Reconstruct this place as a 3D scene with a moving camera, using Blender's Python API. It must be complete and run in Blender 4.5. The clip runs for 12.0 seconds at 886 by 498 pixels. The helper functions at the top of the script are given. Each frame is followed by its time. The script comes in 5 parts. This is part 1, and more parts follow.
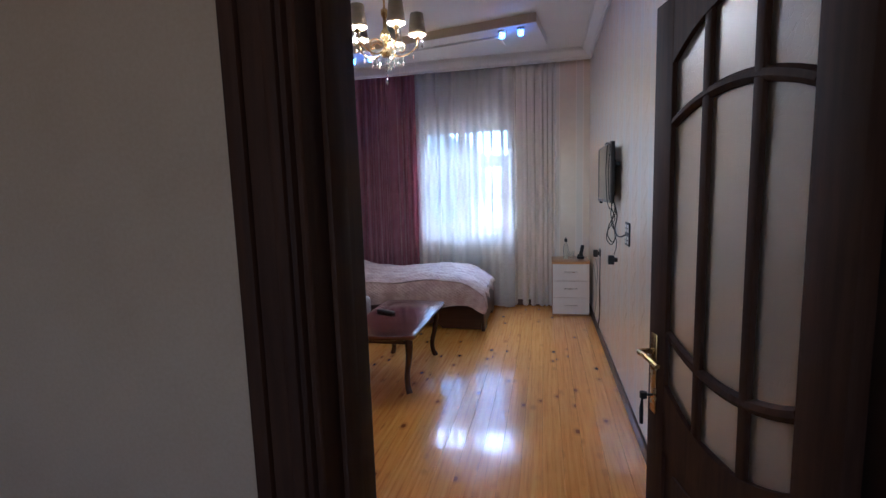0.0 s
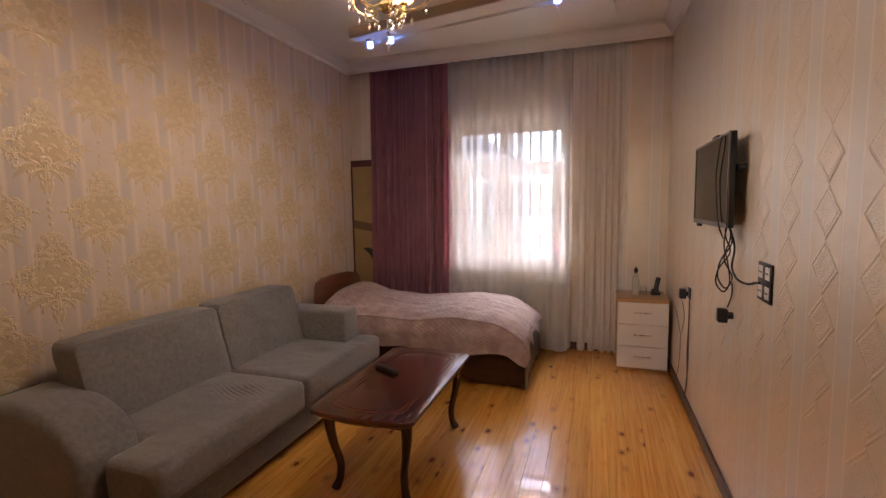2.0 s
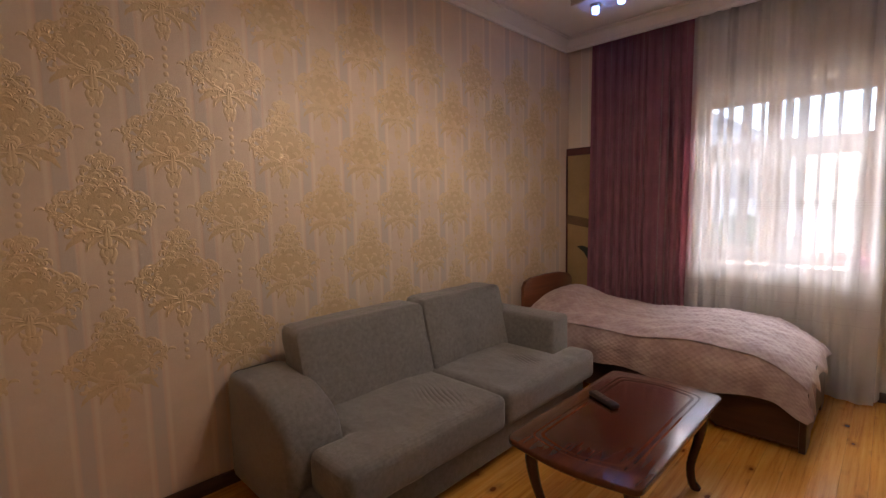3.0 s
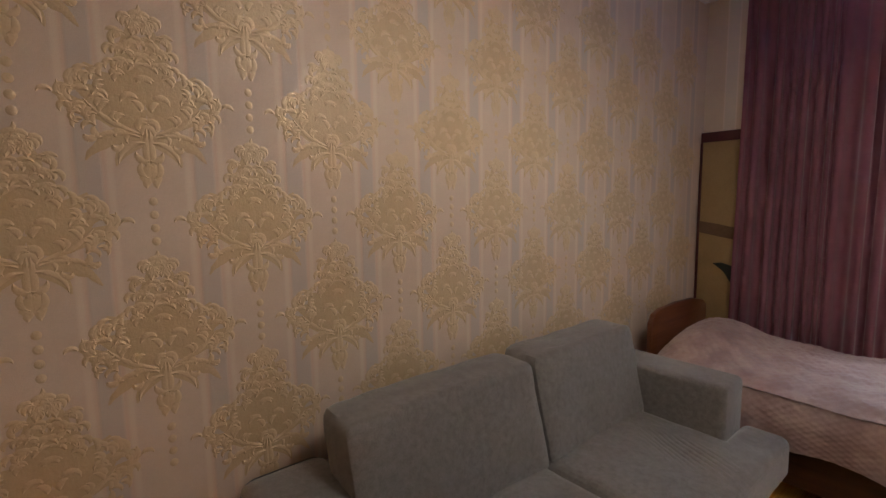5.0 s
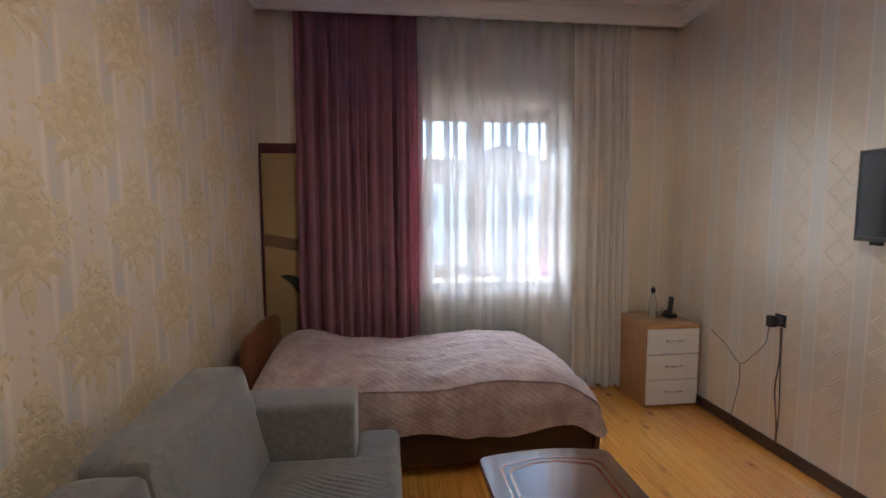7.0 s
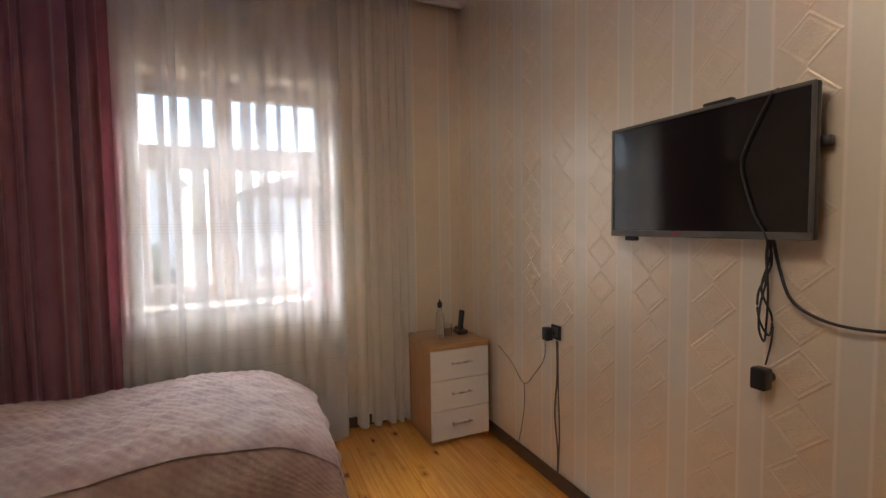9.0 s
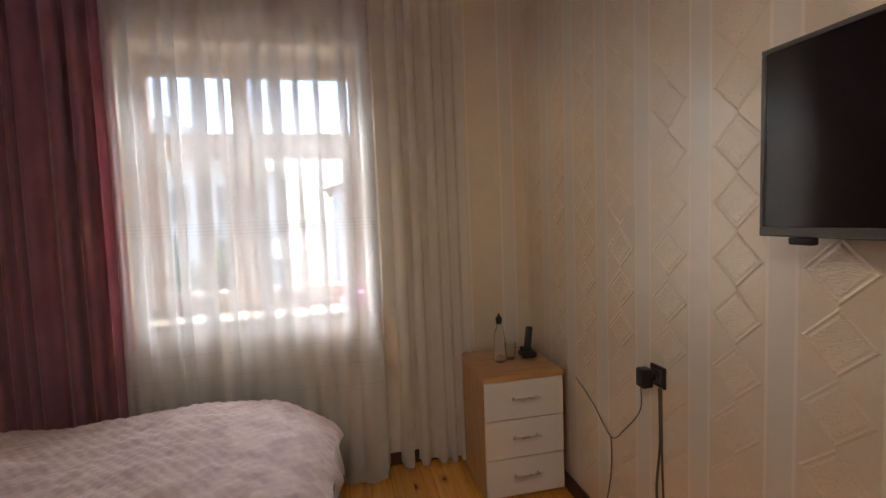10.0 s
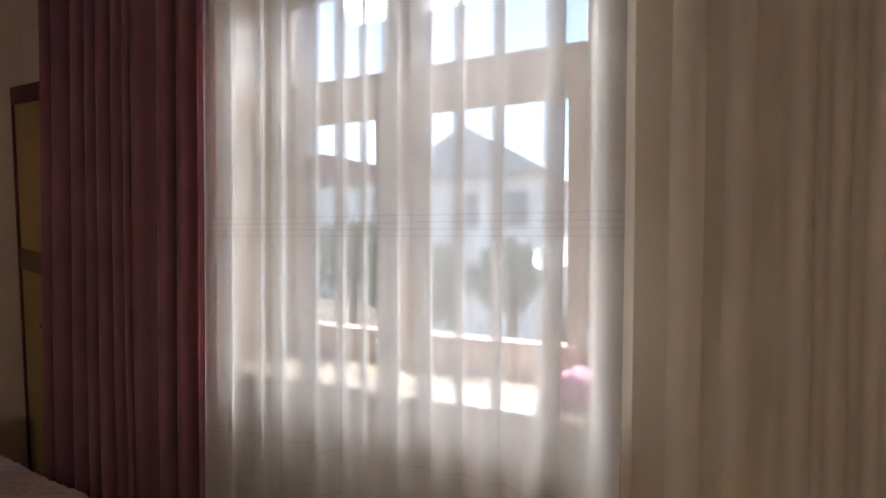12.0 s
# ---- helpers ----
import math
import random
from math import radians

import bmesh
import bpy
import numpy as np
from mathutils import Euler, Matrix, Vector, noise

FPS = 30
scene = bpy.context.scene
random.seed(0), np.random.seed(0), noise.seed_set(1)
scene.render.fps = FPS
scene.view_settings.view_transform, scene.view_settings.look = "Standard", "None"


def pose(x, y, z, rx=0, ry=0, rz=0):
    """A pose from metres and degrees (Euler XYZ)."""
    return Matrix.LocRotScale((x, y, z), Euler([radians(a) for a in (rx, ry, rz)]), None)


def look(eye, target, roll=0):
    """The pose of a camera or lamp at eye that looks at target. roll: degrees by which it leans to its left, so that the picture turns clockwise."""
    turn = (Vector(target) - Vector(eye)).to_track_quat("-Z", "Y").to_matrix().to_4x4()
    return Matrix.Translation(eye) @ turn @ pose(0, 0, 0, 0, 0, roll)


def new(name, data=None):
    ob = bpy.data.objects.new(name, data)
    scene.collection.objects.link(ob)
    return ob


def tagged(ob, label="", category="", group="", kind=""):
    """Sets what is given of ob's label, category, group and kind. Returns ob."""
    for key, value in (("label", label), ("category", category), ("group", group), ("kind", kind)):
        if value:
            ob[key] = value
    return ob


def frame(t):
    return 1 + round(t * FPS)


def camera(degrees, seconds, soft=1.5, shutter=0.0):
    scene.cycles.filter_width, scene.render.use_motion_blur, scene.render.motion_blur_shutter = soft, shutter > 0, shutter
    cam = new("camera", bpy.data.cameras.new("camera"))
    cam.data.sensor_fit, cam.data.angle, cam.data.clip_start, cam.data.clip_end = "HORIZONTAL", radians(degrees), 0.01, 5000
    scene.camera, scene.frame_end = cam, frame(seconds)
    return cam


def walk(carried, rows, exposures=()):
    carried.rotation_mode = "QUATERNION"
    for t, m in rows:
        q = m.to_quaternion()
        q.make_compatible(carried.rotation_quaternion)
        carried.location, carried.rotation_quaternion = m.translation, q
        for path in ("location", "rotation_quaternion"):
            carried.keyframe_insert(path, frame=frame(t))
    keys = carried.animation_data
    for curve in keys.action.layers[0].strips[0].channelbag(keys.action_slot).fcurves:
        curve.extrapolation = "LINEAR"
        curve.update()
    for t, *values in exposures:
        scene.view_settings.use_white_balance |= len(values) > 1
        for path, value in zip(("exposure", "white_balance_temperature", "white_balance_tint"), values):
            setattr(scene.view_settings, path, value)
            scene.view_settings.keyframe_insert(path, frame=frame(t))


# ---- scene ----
cam = camera(88.0, 12.0, soft=1.4)
PATH = [
    (0, (1.563, 1.115, 1.484), (1.131, 3.053, 1.243), -1.8),
    (0.5, (1.595, 1.444, 1.473), (1.423, 3.421, 1.229), -1.7),
    (1, (1.587, 1.74, 1.492), (1.141, 3.678, 1.276), -2.5),
    (1.5, (1.535, 2.0, 1.494), (1.015, 3.921, 1.296), -1.7),
    (2, (1.466, 2.238, 1.498), (0.831, 4.125, 1.312), -0.9),
    (2.5, (1.379, 2.46, 1.496), (0.303, 4.138, 1.328), -1.5),
    (3, (1.227, 2.619, 1.482), (-0.169, 4.038, 1.291), -1.2),
    (3.5, (0.991, 2.774, 1.525), (-0.489, 4.101, 1.301), -0.8),
    (3.7, (0.908, 2.827, 1.522), (-0.567, 4.158, 1.29), -0.5),
    (5.3, (0.154, 3.15, 1.553), (-1.396, 4.396, 1.34), -0.8),
    (5.5, (0.054, 3.165, 1.555), (-1.431, 4.488, 1.342), -0.4),
    (6, (-0.169, 3.278, 1.57), (-1.38, 4.857, 1.362), 0.1),
    (6.5, (-0.299, 3.377, 1.566), (-0.853, 5.29, 1.384), 0.8),
    (7, (-0.284, 3.368, 1.546), (-0.056, 5.347, 1.367), -0.2),
    (7.5, (-0.196, 3.433, 1.506), (0.483, 5.307, 1.341), -0.7),
    (7.7, (-0.153, 3.459, 1.52), (0.608, 5.302, 1.365), -0.7),
    (9.3, (0.746, 4.082, 1.43), (1.548, 5.911, 1.32), -0.8),
    (9.5, (0.838, 4.21, 1.469), (1.563, 6.07, 1.337), -1.8),
    (10, (1.021, 4.471, 1.459), (1.44, 6.421, 1.307), -2.2),
    (10.5, (1.163, 4.811, 1.467), (1.512, 6.776, 1.338), -1.4),
    (11, (1.203, 5.148, 1.426), (1.202, 7.146, 1.338), -1.2),
    (11.5, (1.21, 5.472, 1.432), (0.661, 7.393, 1.347), -0.4),
    (12, (1.225, 5.906, 1.419), (0.452, 7.749, 1.33), -0.4),
]
EXPOSURES = [(0.0, 2.6, 4450, 9), (0.5, 2.75, 4850, 9), (1.0, 2.65, 6000, 18), (1.5, 2.6, 6550, 22), (2.0, 2.45, 6700, 23), (2.5, 2.4, 6750, 22), (3.0, 2.35, 6500, 20), (3.5, 2.3, 6200, 15), (5.5, 2.28, 5800, 13), (6.0, 2.05, 6000, 14), (6.5, 2.0, 5350, 7), (7.0, 2.32, 5500, 8), (7.5, 2.25, 6300, 13), (9.5, 2.2, 6450, 12), (10.5, 2.0, 6550, 12), (12.0, 1.62, 6500, 11)]
walk(cam, [(t, look(eye, target, roll)) for t, eye, target, roll in PATH], EXPOSURES)

# ---- world, sun, daylight and added fill lamps ----
SUN_ELEV, SUN_AZ = radians(60), radians(-62)   # the sun stands beyond the window, to the -x side
world = bpy.data.worlds.new("world")
scene.world = world
world.use_nodes = True
wn = world.node_tree
wn.nodes.clear()
sky = wn.nodes.new("ShaderNodeTexSky")
sky.sky_type, sky.sun_disc, sky.sun_elevation, sky.sun_rotation = "NISHITA", False, SUN_ELEV, SUN_AZ
bg = wn.nodes.new("ShaderNodeBackground")
bg.inputs["Strength"].default_value = 0.15
wo = wn.nodes.new("ShaderNodeOutputWorld")
wn.links.new(sky.outputs[0], bg.inputs[0])
wn.links.new(bg.outputs[0], wo.inputs[0])
sun = new("sun", bpy.data.lights.new("sun", "SUN"))
sun.data.energy, sun.data.angle, sun.data.color = 2.0, radians(0.6), (1.0, 0.94, 0.86)
sun_from = Vector((math.sin(SUN_AZ) * math.cos(SUN_ELEV), math.cos(SUN_AZ) * math.cos(SUN_ELEV), math.sin(SUN_ELEV)))
sun.matrix_world = look(sun_from * 30, (0, 0, 0))
# Area lamp hung outside, out of view above the window, standing in for skylight.
daylight = new("sky_stand_in_lamp", bpy.data.lights.new("sky_stand_in_lamp", "AREA"))
daylight.data.shape, daylight.data.size, daylight.data.size_y = "RECTANGLE", 5.0, 2.6
daylight.data.energy, daylight.data.color = 210.0, (0.95, 0.97, 1.0)
daylight.matrix_world = look((0.35, 10.2, 5.0), (0.45, 5.4, 0.9))
SHADE_FILL_WATTS = 3.25   # each fill lamp added inside the unlit chandelier's shades
# Unseen warm lamp added at the hall's end to brighten the hall.
hall_fill = new("hall_fill", bpy.data.lights.new("hall_fill", "AREA"))
hall_fill.data.shape, hall_fill.data.size, hall_fill.data.size_y = "RECTANGLE", 0.9, 1.1
hall_fill.data.energy, hall_fill.data.color = 1.6, (1.0, 0.74, 0.48)
hall_fill.matrix_world = look((1.4, -1.56, 1.7), (1.4, 3.0, 1.2))


# ---- materials ----
class Nodes:
    """A small writer for one node material."""

    def __init__(self, name, color=(0.5, 0.5, 0.5), rough=0.5, metal=0.0, **sockets):
        self.m = bpy.data.materials.new(name)
        self.m.use_nodes = True
        self.t = self.m.node_tree
        self.b = self.t.nodes["Principled BSDF"]
        self.out = self.t.nodes["Material Output"]
        self.b.inputs["Base Color"].default_value = (*color, 1)
        self.b.inputs["Roughness"].default_value = rough
        self.b.inputs["Metallic"].default_value = metal
        for k, v in sockets.items():
            self.b.inputs[k.replace("_", " ")].default_value = v

    def node(self, kind, **props):
        n = self.t.nodes.new(kind)
        for k, v in props.items():
            if k == "operation":
                n.operation = v
            elif k == "blend_type":
                n.blend_type = v
            elif k == "data_type":
                n.data_type = v
            elif k == "feature":
                n.feature = v
        return n

    def link(self, a, b):
        self.t.links.new(a, b)

    def coords(self, scale=(1, 1, 1), rot=(0, 0, 0), shift=None):
        tc = self.node("ShaderNodeTexCoord")
        mp = self.node("ShaderNodeMapping")
        mp.inputs["Scale"].default_value = scale
        mp.inputs["Rotation"].default_value = rot
        self.link(tc.outputs["Object"], mp.inputs["Vector"])
        if shift is not None:
            self.link(shift, mp.inputs["Location"])
        return mp.outputs[0]

    def noise(self, scale, detail=4, vec=None, rough=0.6):
        n = self.node("ShaderNodeTexNoise")
        n.inputs["Scale"].default_value, n.inputs["Detail"].default_value, n.inputs["Roughness"].default_value = scale, detail, rough
        self.link(vec if vec else self.coords(), n.inputs["Vector"])
        return n.outputs["Fac"]

    def math(self, op, a, b=0.0, c=None):
        n = self.node("ShaderNodeMath", operation=op)
        for i, v in enumerate((a, b) if c is None else (a, b, c)):
            if isinstance(v, (int, float)):
                n.inputs[i].default_value = v
            else:
                self.link(v, n.inputs[i])
        return n.outputs[0]

    def ramp(self, fac, stops):
        n = self.node("ShaderNodeValToRGB")
        while len(n.color_ramp.elements) < len(stops):
            n.color_ramp.elements.new(0.5)
        for e, (p, c) in zip(n.color_ramp.elements, stops):
            e.position, e.color = p, (*c, 1) if len(c) == 3 else c
        self.link(fac, n.inputs[0])
        return n.outputs[0]

    def mix(self, fac, a, b, blend="MIX"):
        n = self.node("ShaderNodeMix", data_type="RGBA", blend_type=blend)
        for sock, v in ((n.inputs[0], fac), (n.inputs[6], a), (n.inputs[7], b)):
            if isinstance(v, (int, float)):
                sock.default_value = v
            elif isinstance(v, tuple):
                sock.default_value = (*v, 1)
            else:
                self.link(v, sock)
        return n.outputs[2]

    def color(self, sock):
        self.link(sock, self.b.inputs["Base Color"])
        return self

    def bump(self, height, strength=0.3, dist=0.01):
        n = self.node("ShaderNodeBump")
        n.inputs["Strength"].default_value, n.inputs["Distance"].default_value = strength, dist
        self.link(height, n.inputs["Height"])
        self.link(n.outputs[0], self.b.inputs["Normal"])
        return self

    def axes(self):
        tc = self.node("ShaderNodeTexCoord")
        sp = self.node("ShaderNodeSeparateXYZ")
        self.link(tc.outputs["Object"], sp.inputs[0])
        return sp.outputs


def mottled(name, c1, c2, rough=0.5, metal=0.0, big=3.0, fine=60.0, bump=0.1, **sockets):
    """A surface whose colour wanders between two tones, with grain in its relief."""
    n = Nodes(name, c1, rough, metal, **sockets)
    f = n.math("ADD", n.math("MULTIPLY", n.noise(big), 0.65), n.math("MULTIPLY", n.noise(fine), 0.35))
    n.color(n.ramp(f, [(0.35, c1), (0.65, c2)]))
    n.link(n.math("MULTIPLY_ADD", n.noise(big * 2.3), 0.16, rough - 0.08), n.b.inputs["Roughness"])
    n.bump(n.noise(fine), bump, 0.004)
    return n.m


def cloth(name, c1, c2, weave=900.0, rough=0.9, sheen=0.3, big=6.0):
    n = Nodes(name, c1, rough)
    n.b.inputs["Sheen Weight"].default_value = sheen
    f = n.math("ADD", n.math("MULTIPLY", n.noise(big, 5), 0.6), n.math("MULTIPLY", n.noise(190), 0.4))
    n.color(n.ramp(f, [(0.36, c1), (0.64, c2)]))
    n.bump(n.math("ADD", n.noise(weave, 2), n.math("MULTIPLY", n.noise(45, 3), 0.8)), 0.35, 0.004)
    return n.m


def dark_wood(name, c1, c2, rough=0.3, along="y", coat=0.35):
    n = Nodes(name, c1, rough)
    sc = {"x": (1.2, 18, 18), "y": (18, 1.2, 18), "z": (18, 18, 1.2)}[along]
    f = n.math("ADD", n.math("MULTIPLY", n.noise(2.2, 6, n.coords(sc)), 0.75), n.math("MULTIPLY", n.noise(6), 0.25))
    n.color(n.ramp(f, [(0.34, c1), (0.66, c2)]))
    n.bump(n.noise(2.2, 6, n.coords(sc)), 0.08, 0.003)
    n.b.inputs["Coat Weight"].default_value = coat
    n.b.inputs["Coat Roughness"].default_value = 0.15
    return n.m


def pine():
    n = Nodes("varnished_pine", (0.55, 0.27, 0.07), 0.16)
    info = n.node("ShaderNodeObjectInfo")
    shift = n.node("ShaderNodeCombineXYZ")
    n.link(n.math("MULTIPLY", info.outputs["Random"], 37.0), shift.inputs[0])
    n.link(n.math("MULTIPLY", info.outputs["Random"], 91.0), shift.inputs[1])
    grain = n.noise(2.0, 6, n.coords((26, 0.9, 26), shift=shift.outputs[0]))
    fine = n.noise(3.0, 4, n.coords((120, 4, 120), shift=shift.outputs[0]))
    base = n.ramp(n.math("ADD", n.math("MULTIPLY", grain, 0.75), n.math("MULTIPLY", fine, 0.25)),
                  [(0.3, (0.50, 0.19, 0.028)), (0.48, (0.73, 0.355, 0.065)), (0.7, (0.84, 0.49, 0.12))])
    tone = n.ramp(info.outputs["Random"], [(0.0, (0.90, 0.76, 0.60)), (0.3, (1.0, 0.95, 0.90)), (0.6, (0.96, 0.85, 0.72)), (1.0, (1.08, 1.06, 1.04))])
    base = n.mix(1.0, base, tone, "MULTIPLY")
    vor = n.node("ShaderNodeTexVoronoi", feature="F1")
    vor.inputs["Scale"].default_value = 1.0
    n.link(n.coords((9.0, 5.5, 0.0), shift=shift.outputs[0]), vor.inputs["Vector"])
    wob = n.math("MULTIPLY_ADD", n.noise(40, 3), 0.09, vor.outputs["Distance"])
    knot = n.ramp(wob, [(0.15, (1, 1, 1)), (0.20, (0.40, 0.40, 0.40)), (0.38, (0, 0, 0))])
    keep = n.math("GREATER_THAN", n.node_sep(vor.outputs["Color"]), 0.52)
    base = n.mix(n.math("MULTIPLY", n.gray(knot), keep), base, (0.20, 0.06, 0.012))
    n.color(base)
    n.link(n.math("MULTIPLY_ADD", n.noise(5, 4), 0.14, 0.1), n.b.inputs["Roughness"])
    n.b.inputs["Coat Weight"].default_value = 0.6
    n.b.inputs["Coat Roughness"].default_value = 0.05
    n.bump(n.math("ADD", fine, n.math("MULTIPLY", n.noise(3.5), 1.5)), 0.05, 0.004)
    return n.m


def _gray(self, sock):
    n = self.node("ShaderNodeRGBToBW")
    self.link(sock, n.inputs[0])
    return n.outputs[0]


def _sep(self, sock):
    n = self.node("ShaderNodeSeparateColor")
    self.link(sock, n.inputs[0])
    return n.outputs[0]


Nodes.gray, Nodes.node_sep = _gray, _sep

COL, COL0 = 0.285, 3.598      # spacing and place of the damask columns on the long wall
DIA, DIA0, DIAH, DIAZ = 0.28, 5.845, 0.166, 1.463   # the embossed lozenges of the other wall


def band(n, coord, origin, step):
    """Distance from the nearest column's middle line, in metres."""
    k = n.math("FRACT", n.math("ADD", n.math("DIVIDE", n.math("SUBTRACT", coord, origin), step), 0.5))
    return n.math("MULTIPLY", n.math("ABSOLUTE", n.math("SUBTRACT", k, 0.5)), step)


def step(n, d, edge, soft=0.004):
    q = n.node("ShaderNodeMapRange")
    q.inputs["From Min"].default_value, q.inputs["From Max"].default_value = edge - soft, edge + soft
    n.link(d, q.inputs["Value"])
    return q.outputs[0]


def damask_paper():
    n = Nodes("striped_wallpaper", (0.7, 0.58, 0.48), 0.55)
    ax = n.axes()
    d = band(n, ax[1], COL0, COL)
    mot = n.math("ADD", n.math("MULTIPLY", n.noise(7, 5), 0.6), n.math("MULTIPLY", n.noise(180, 3), 0.4))
    c = n.ramp(mot, [(0.35, (0.68, 0.55, 0.43)), (0.65, (0.74, 0.61, 0.49))])
    c = n.mix(step(n, d, 0.088), c, (0.77, 0.65, 0.52))
    c = n.mix(step(n, d, 0.104), c, (0.73, 0.58, 0.46))
    c = n.mix(step(n, d, 0.115), c, (0.63, 0.54, 0.46))
    n.color(c)
    n.bump(n.math("ADD", n.noise(420, 3), n.math("MULTIPLY", step(n, d, 0.115), 0.8)), 0.14, 0.003)
    return n.m


def lozenge_paper(axis=1, origin=DIA0, name="embossed_wallpaper"):
    """Pale pearly paper in broad bands, parted by plain greyish stripes with thin raised borders."""
    n = Nodes(name, (0.7, 0.6, 0.52), 0.36, 0.3, Specular_IOR_Level=0.8)
    ax = n.axes()
    dy = band(n, ax[axis], origin, DIA)
    inband = n.math("SUBTRACT", 1.0, step(n, dy, 0.09, 0.003))
    swirl = n.noise(1.0, 4, n.coords((40, 40, 150)))
    mot = n.math("ADD", n.math("MULTIPLY", n.noise(6, 5), 0.6), n.math("MULTIPLY", n.noise(150, 3), 0.4))
    c = n.ramp(mot, [(0.35, (0.72, 0.615, 0.485)), (0.65, (0.79, 0.69, 0.555))])
    stripe = step(n, dy, 0.098, 0.003)
    c = n.mix(stripe, c, (0.75, 0.69, 0.595))
    edge = n.math("SUBTRACT", step(n, dy, 0.094, 0.002), step(n, dy, 0.104, 0.002))
    c = n.mix(edge, c, (0.85, 0.76, 0.66))
    n.color(c)
    n.link(n.math("MULTIPLY_ADD", inband, -0.06, 0.37), n.b.inputs["Roughness"])
    h = n.math("MULTIPLY", n.math("MULTIPLY", swirl, inband), 0.5)
    h = n.math("ADD", h, n.math("MULTIPLY", n.noise(350, 2), 0.15))
    n.bump(n.math("ADD", h, n.math("MULTIPLY", edge, 0.3)), 0.22, 0.003)
    return n.m


def lozenge_emboss():
    """The pearly pressed ornament of the lozenges, with fine wavy lines across it."""
    n = Nodes("embossed_lozenge", (0.72, 0.6, 0.48), 0.26, 0.34, Specular_IOR_Level=0.8)
    mot = n.math("ADD", n.math("MULTIPLY", n.noise(9, 5), 0.6), n.math("MULTIPLY", n.noise(150, 3), 0.4))
    n.color(n.ramp(mot, [(0.35, (0.73, 0.62, 0.485)), (0.65, (0.80, 0.695, 0.555))]))
    swirl = n.noise(1.0, 3, n.coords((60, 60, 230)))
    n.link(n.math("MULTIPLY_ADD", swirl, 0.16, 0.22), n.b.inputs["Roughness"])
    n.bump(swirl, 0.45, 0.003)
    return n.m


def sheer(name="sheer_voile", clear=0.50, lined=True, white=(0.85, 0.845, 0.83), through_share=0.36):
    n = Nodes(name)
    ax = n.axes()
    diff = n.node("ShaderNodeBsdfDiffuse")
    tl = n.node("ShaderNodeBsdfTranslucent")
    tr = n.node("ShaderNodeBsdfTransparent")
    # thin woven thread lines across the cloth, one group at breast height and single ones low down
    lines = 0.0
    for z, w in ((1.40, 0.0022), (1.418, 0.0022), (1.436, 0.0022), (1.454, 0.0022), (0.80, 0.003), (0.68, 0.003), (0.56, 0.003)):
        a = n.math("LESS_THAN", n.math("ABSOLUTE", n.math("SUBTRACT", ax[2], z)), w)
        lines = n.math("ADD", lines, a)
    lines = n.math("MULTIPLY", lines, 0.55 if lined else 0.0)
    col = n.mix(lines, white, (0.38, 0.36, 0.34))
    for s in (diff, tl):
        n.link(col, s.inputs["Color"])
    m1 = n.node("ShaderNodeMixShader")
    m1.inputs[0].default_value = through_share
    n.link(diff.outputs[0], m1.inputs[1])
    n.link(tl.outputs[0], m1.inputs[2])
    m2 = n.node("ShaderNodeMixShader")
    weave = n.math("MULTIPLY_ADD", n.noise(120, 2), 0.06, clear - 0.03)
    n.link(n.math("MULTIPLY", weave, n.math("SUBTRACT", 1.0, n.math("MULTIPLY", lines, 0.6))), m2.inputs[0])
    n.link(m1.outputs[0], m2.inputs[1])
    n.link(tr.outputs[0], m2.inputs[2])
    n.link(m2.outputs[0], n.out.inputs["Surface"])
    return n.m


def drape():
    n = Nodes("plum_drape_cloth", (0.2, 0.05, 0.07), 0.75)
    c = n.ramp(n.math("ADD", n.math("MULTIPLY", n.noise(5, 4), 0.6), n.math("MULTIPLY", n.noise(300), 0.4)),
               [(0.35, (0.22, 0.083, 0.115)), (0.65, (0.32, 0.13, 0.17))])
    n.color(c)
    n.b.inputs["Sheen Weight"].default_value = 0.4
    tl = n.node("ShaderNodeBsdfTranslucent")
    tl.inputs[0].default_value = (0.45, 0.08, 0.12, 1)
    m = n.node("ShaderNodeMixShader")
    m.inputs[0].default_value = 0.16
    n.bump(n.noise(700, 2), 0.3, 0.003)
    n.link(n.b.outputs[0], m.inputs[1])
    n.link(tl.outputs[0], m.inputs[2])
    n.link(m.outputs[0], n.out.inputs["Surface"])
    return n.m


def quilt_cloth():
    n = Nodes("quilted_satin", (0.5, 0.4, 0.38), 0.62)
    n.b.inputs["Sheen Weight"].default_value = 0.35
    blot = n.noise(9, 5)
    c = n.ramp(blot, [(0.38, (0.36, 0.25, 0.235)), (0.52, (0.43, 0.315, 0.295)), (0.66, (0.50, 0.39, 0.36))])
    n.color(c)
    n.bump(n.math("ADD", n.noise(60, 4), n.math("MULTIPLY", n.noise(500, 2), 0.3)), 0.4, 0.006)
    return n.m


def crackle_glass():
    n = Nodes("crackled_glass", (0.96, 0.88, 0.77), 0.28, Transmission_Weight=0.9, IOR=1.45)
    v = n.node("ShaderNodeTexVoronoi", feature="DISTANCE_TO_EDGE")
    v.inputs["Scale"].default_value = 52
    n.link(n.coords(), v.inputs["Vector"])
    n.bump(n.math("ADD", n.ramp_edge(v.outputs["Distance"]), n.math("MULTIPLY", n.noise(30), 0.6)), 0.18, 0.003)
    return n.m


def _edge(self, d):
    q = self.node("ShaderNodeMapRange")
    q.inputs["From Max"].default_value = 0.06
    self.link(d, q.inputs["Value"])
    return q.outputs[0]


Nodes.ramp_edge = _edge


def glow(name, color, strength):
    n = Nodes(name, color, 0.3)
    n.b.inputs["Emission Color"].default_value = (*color, 1)
    n.b.inputs["Emission Strength"].default_value = strength
    return n.m


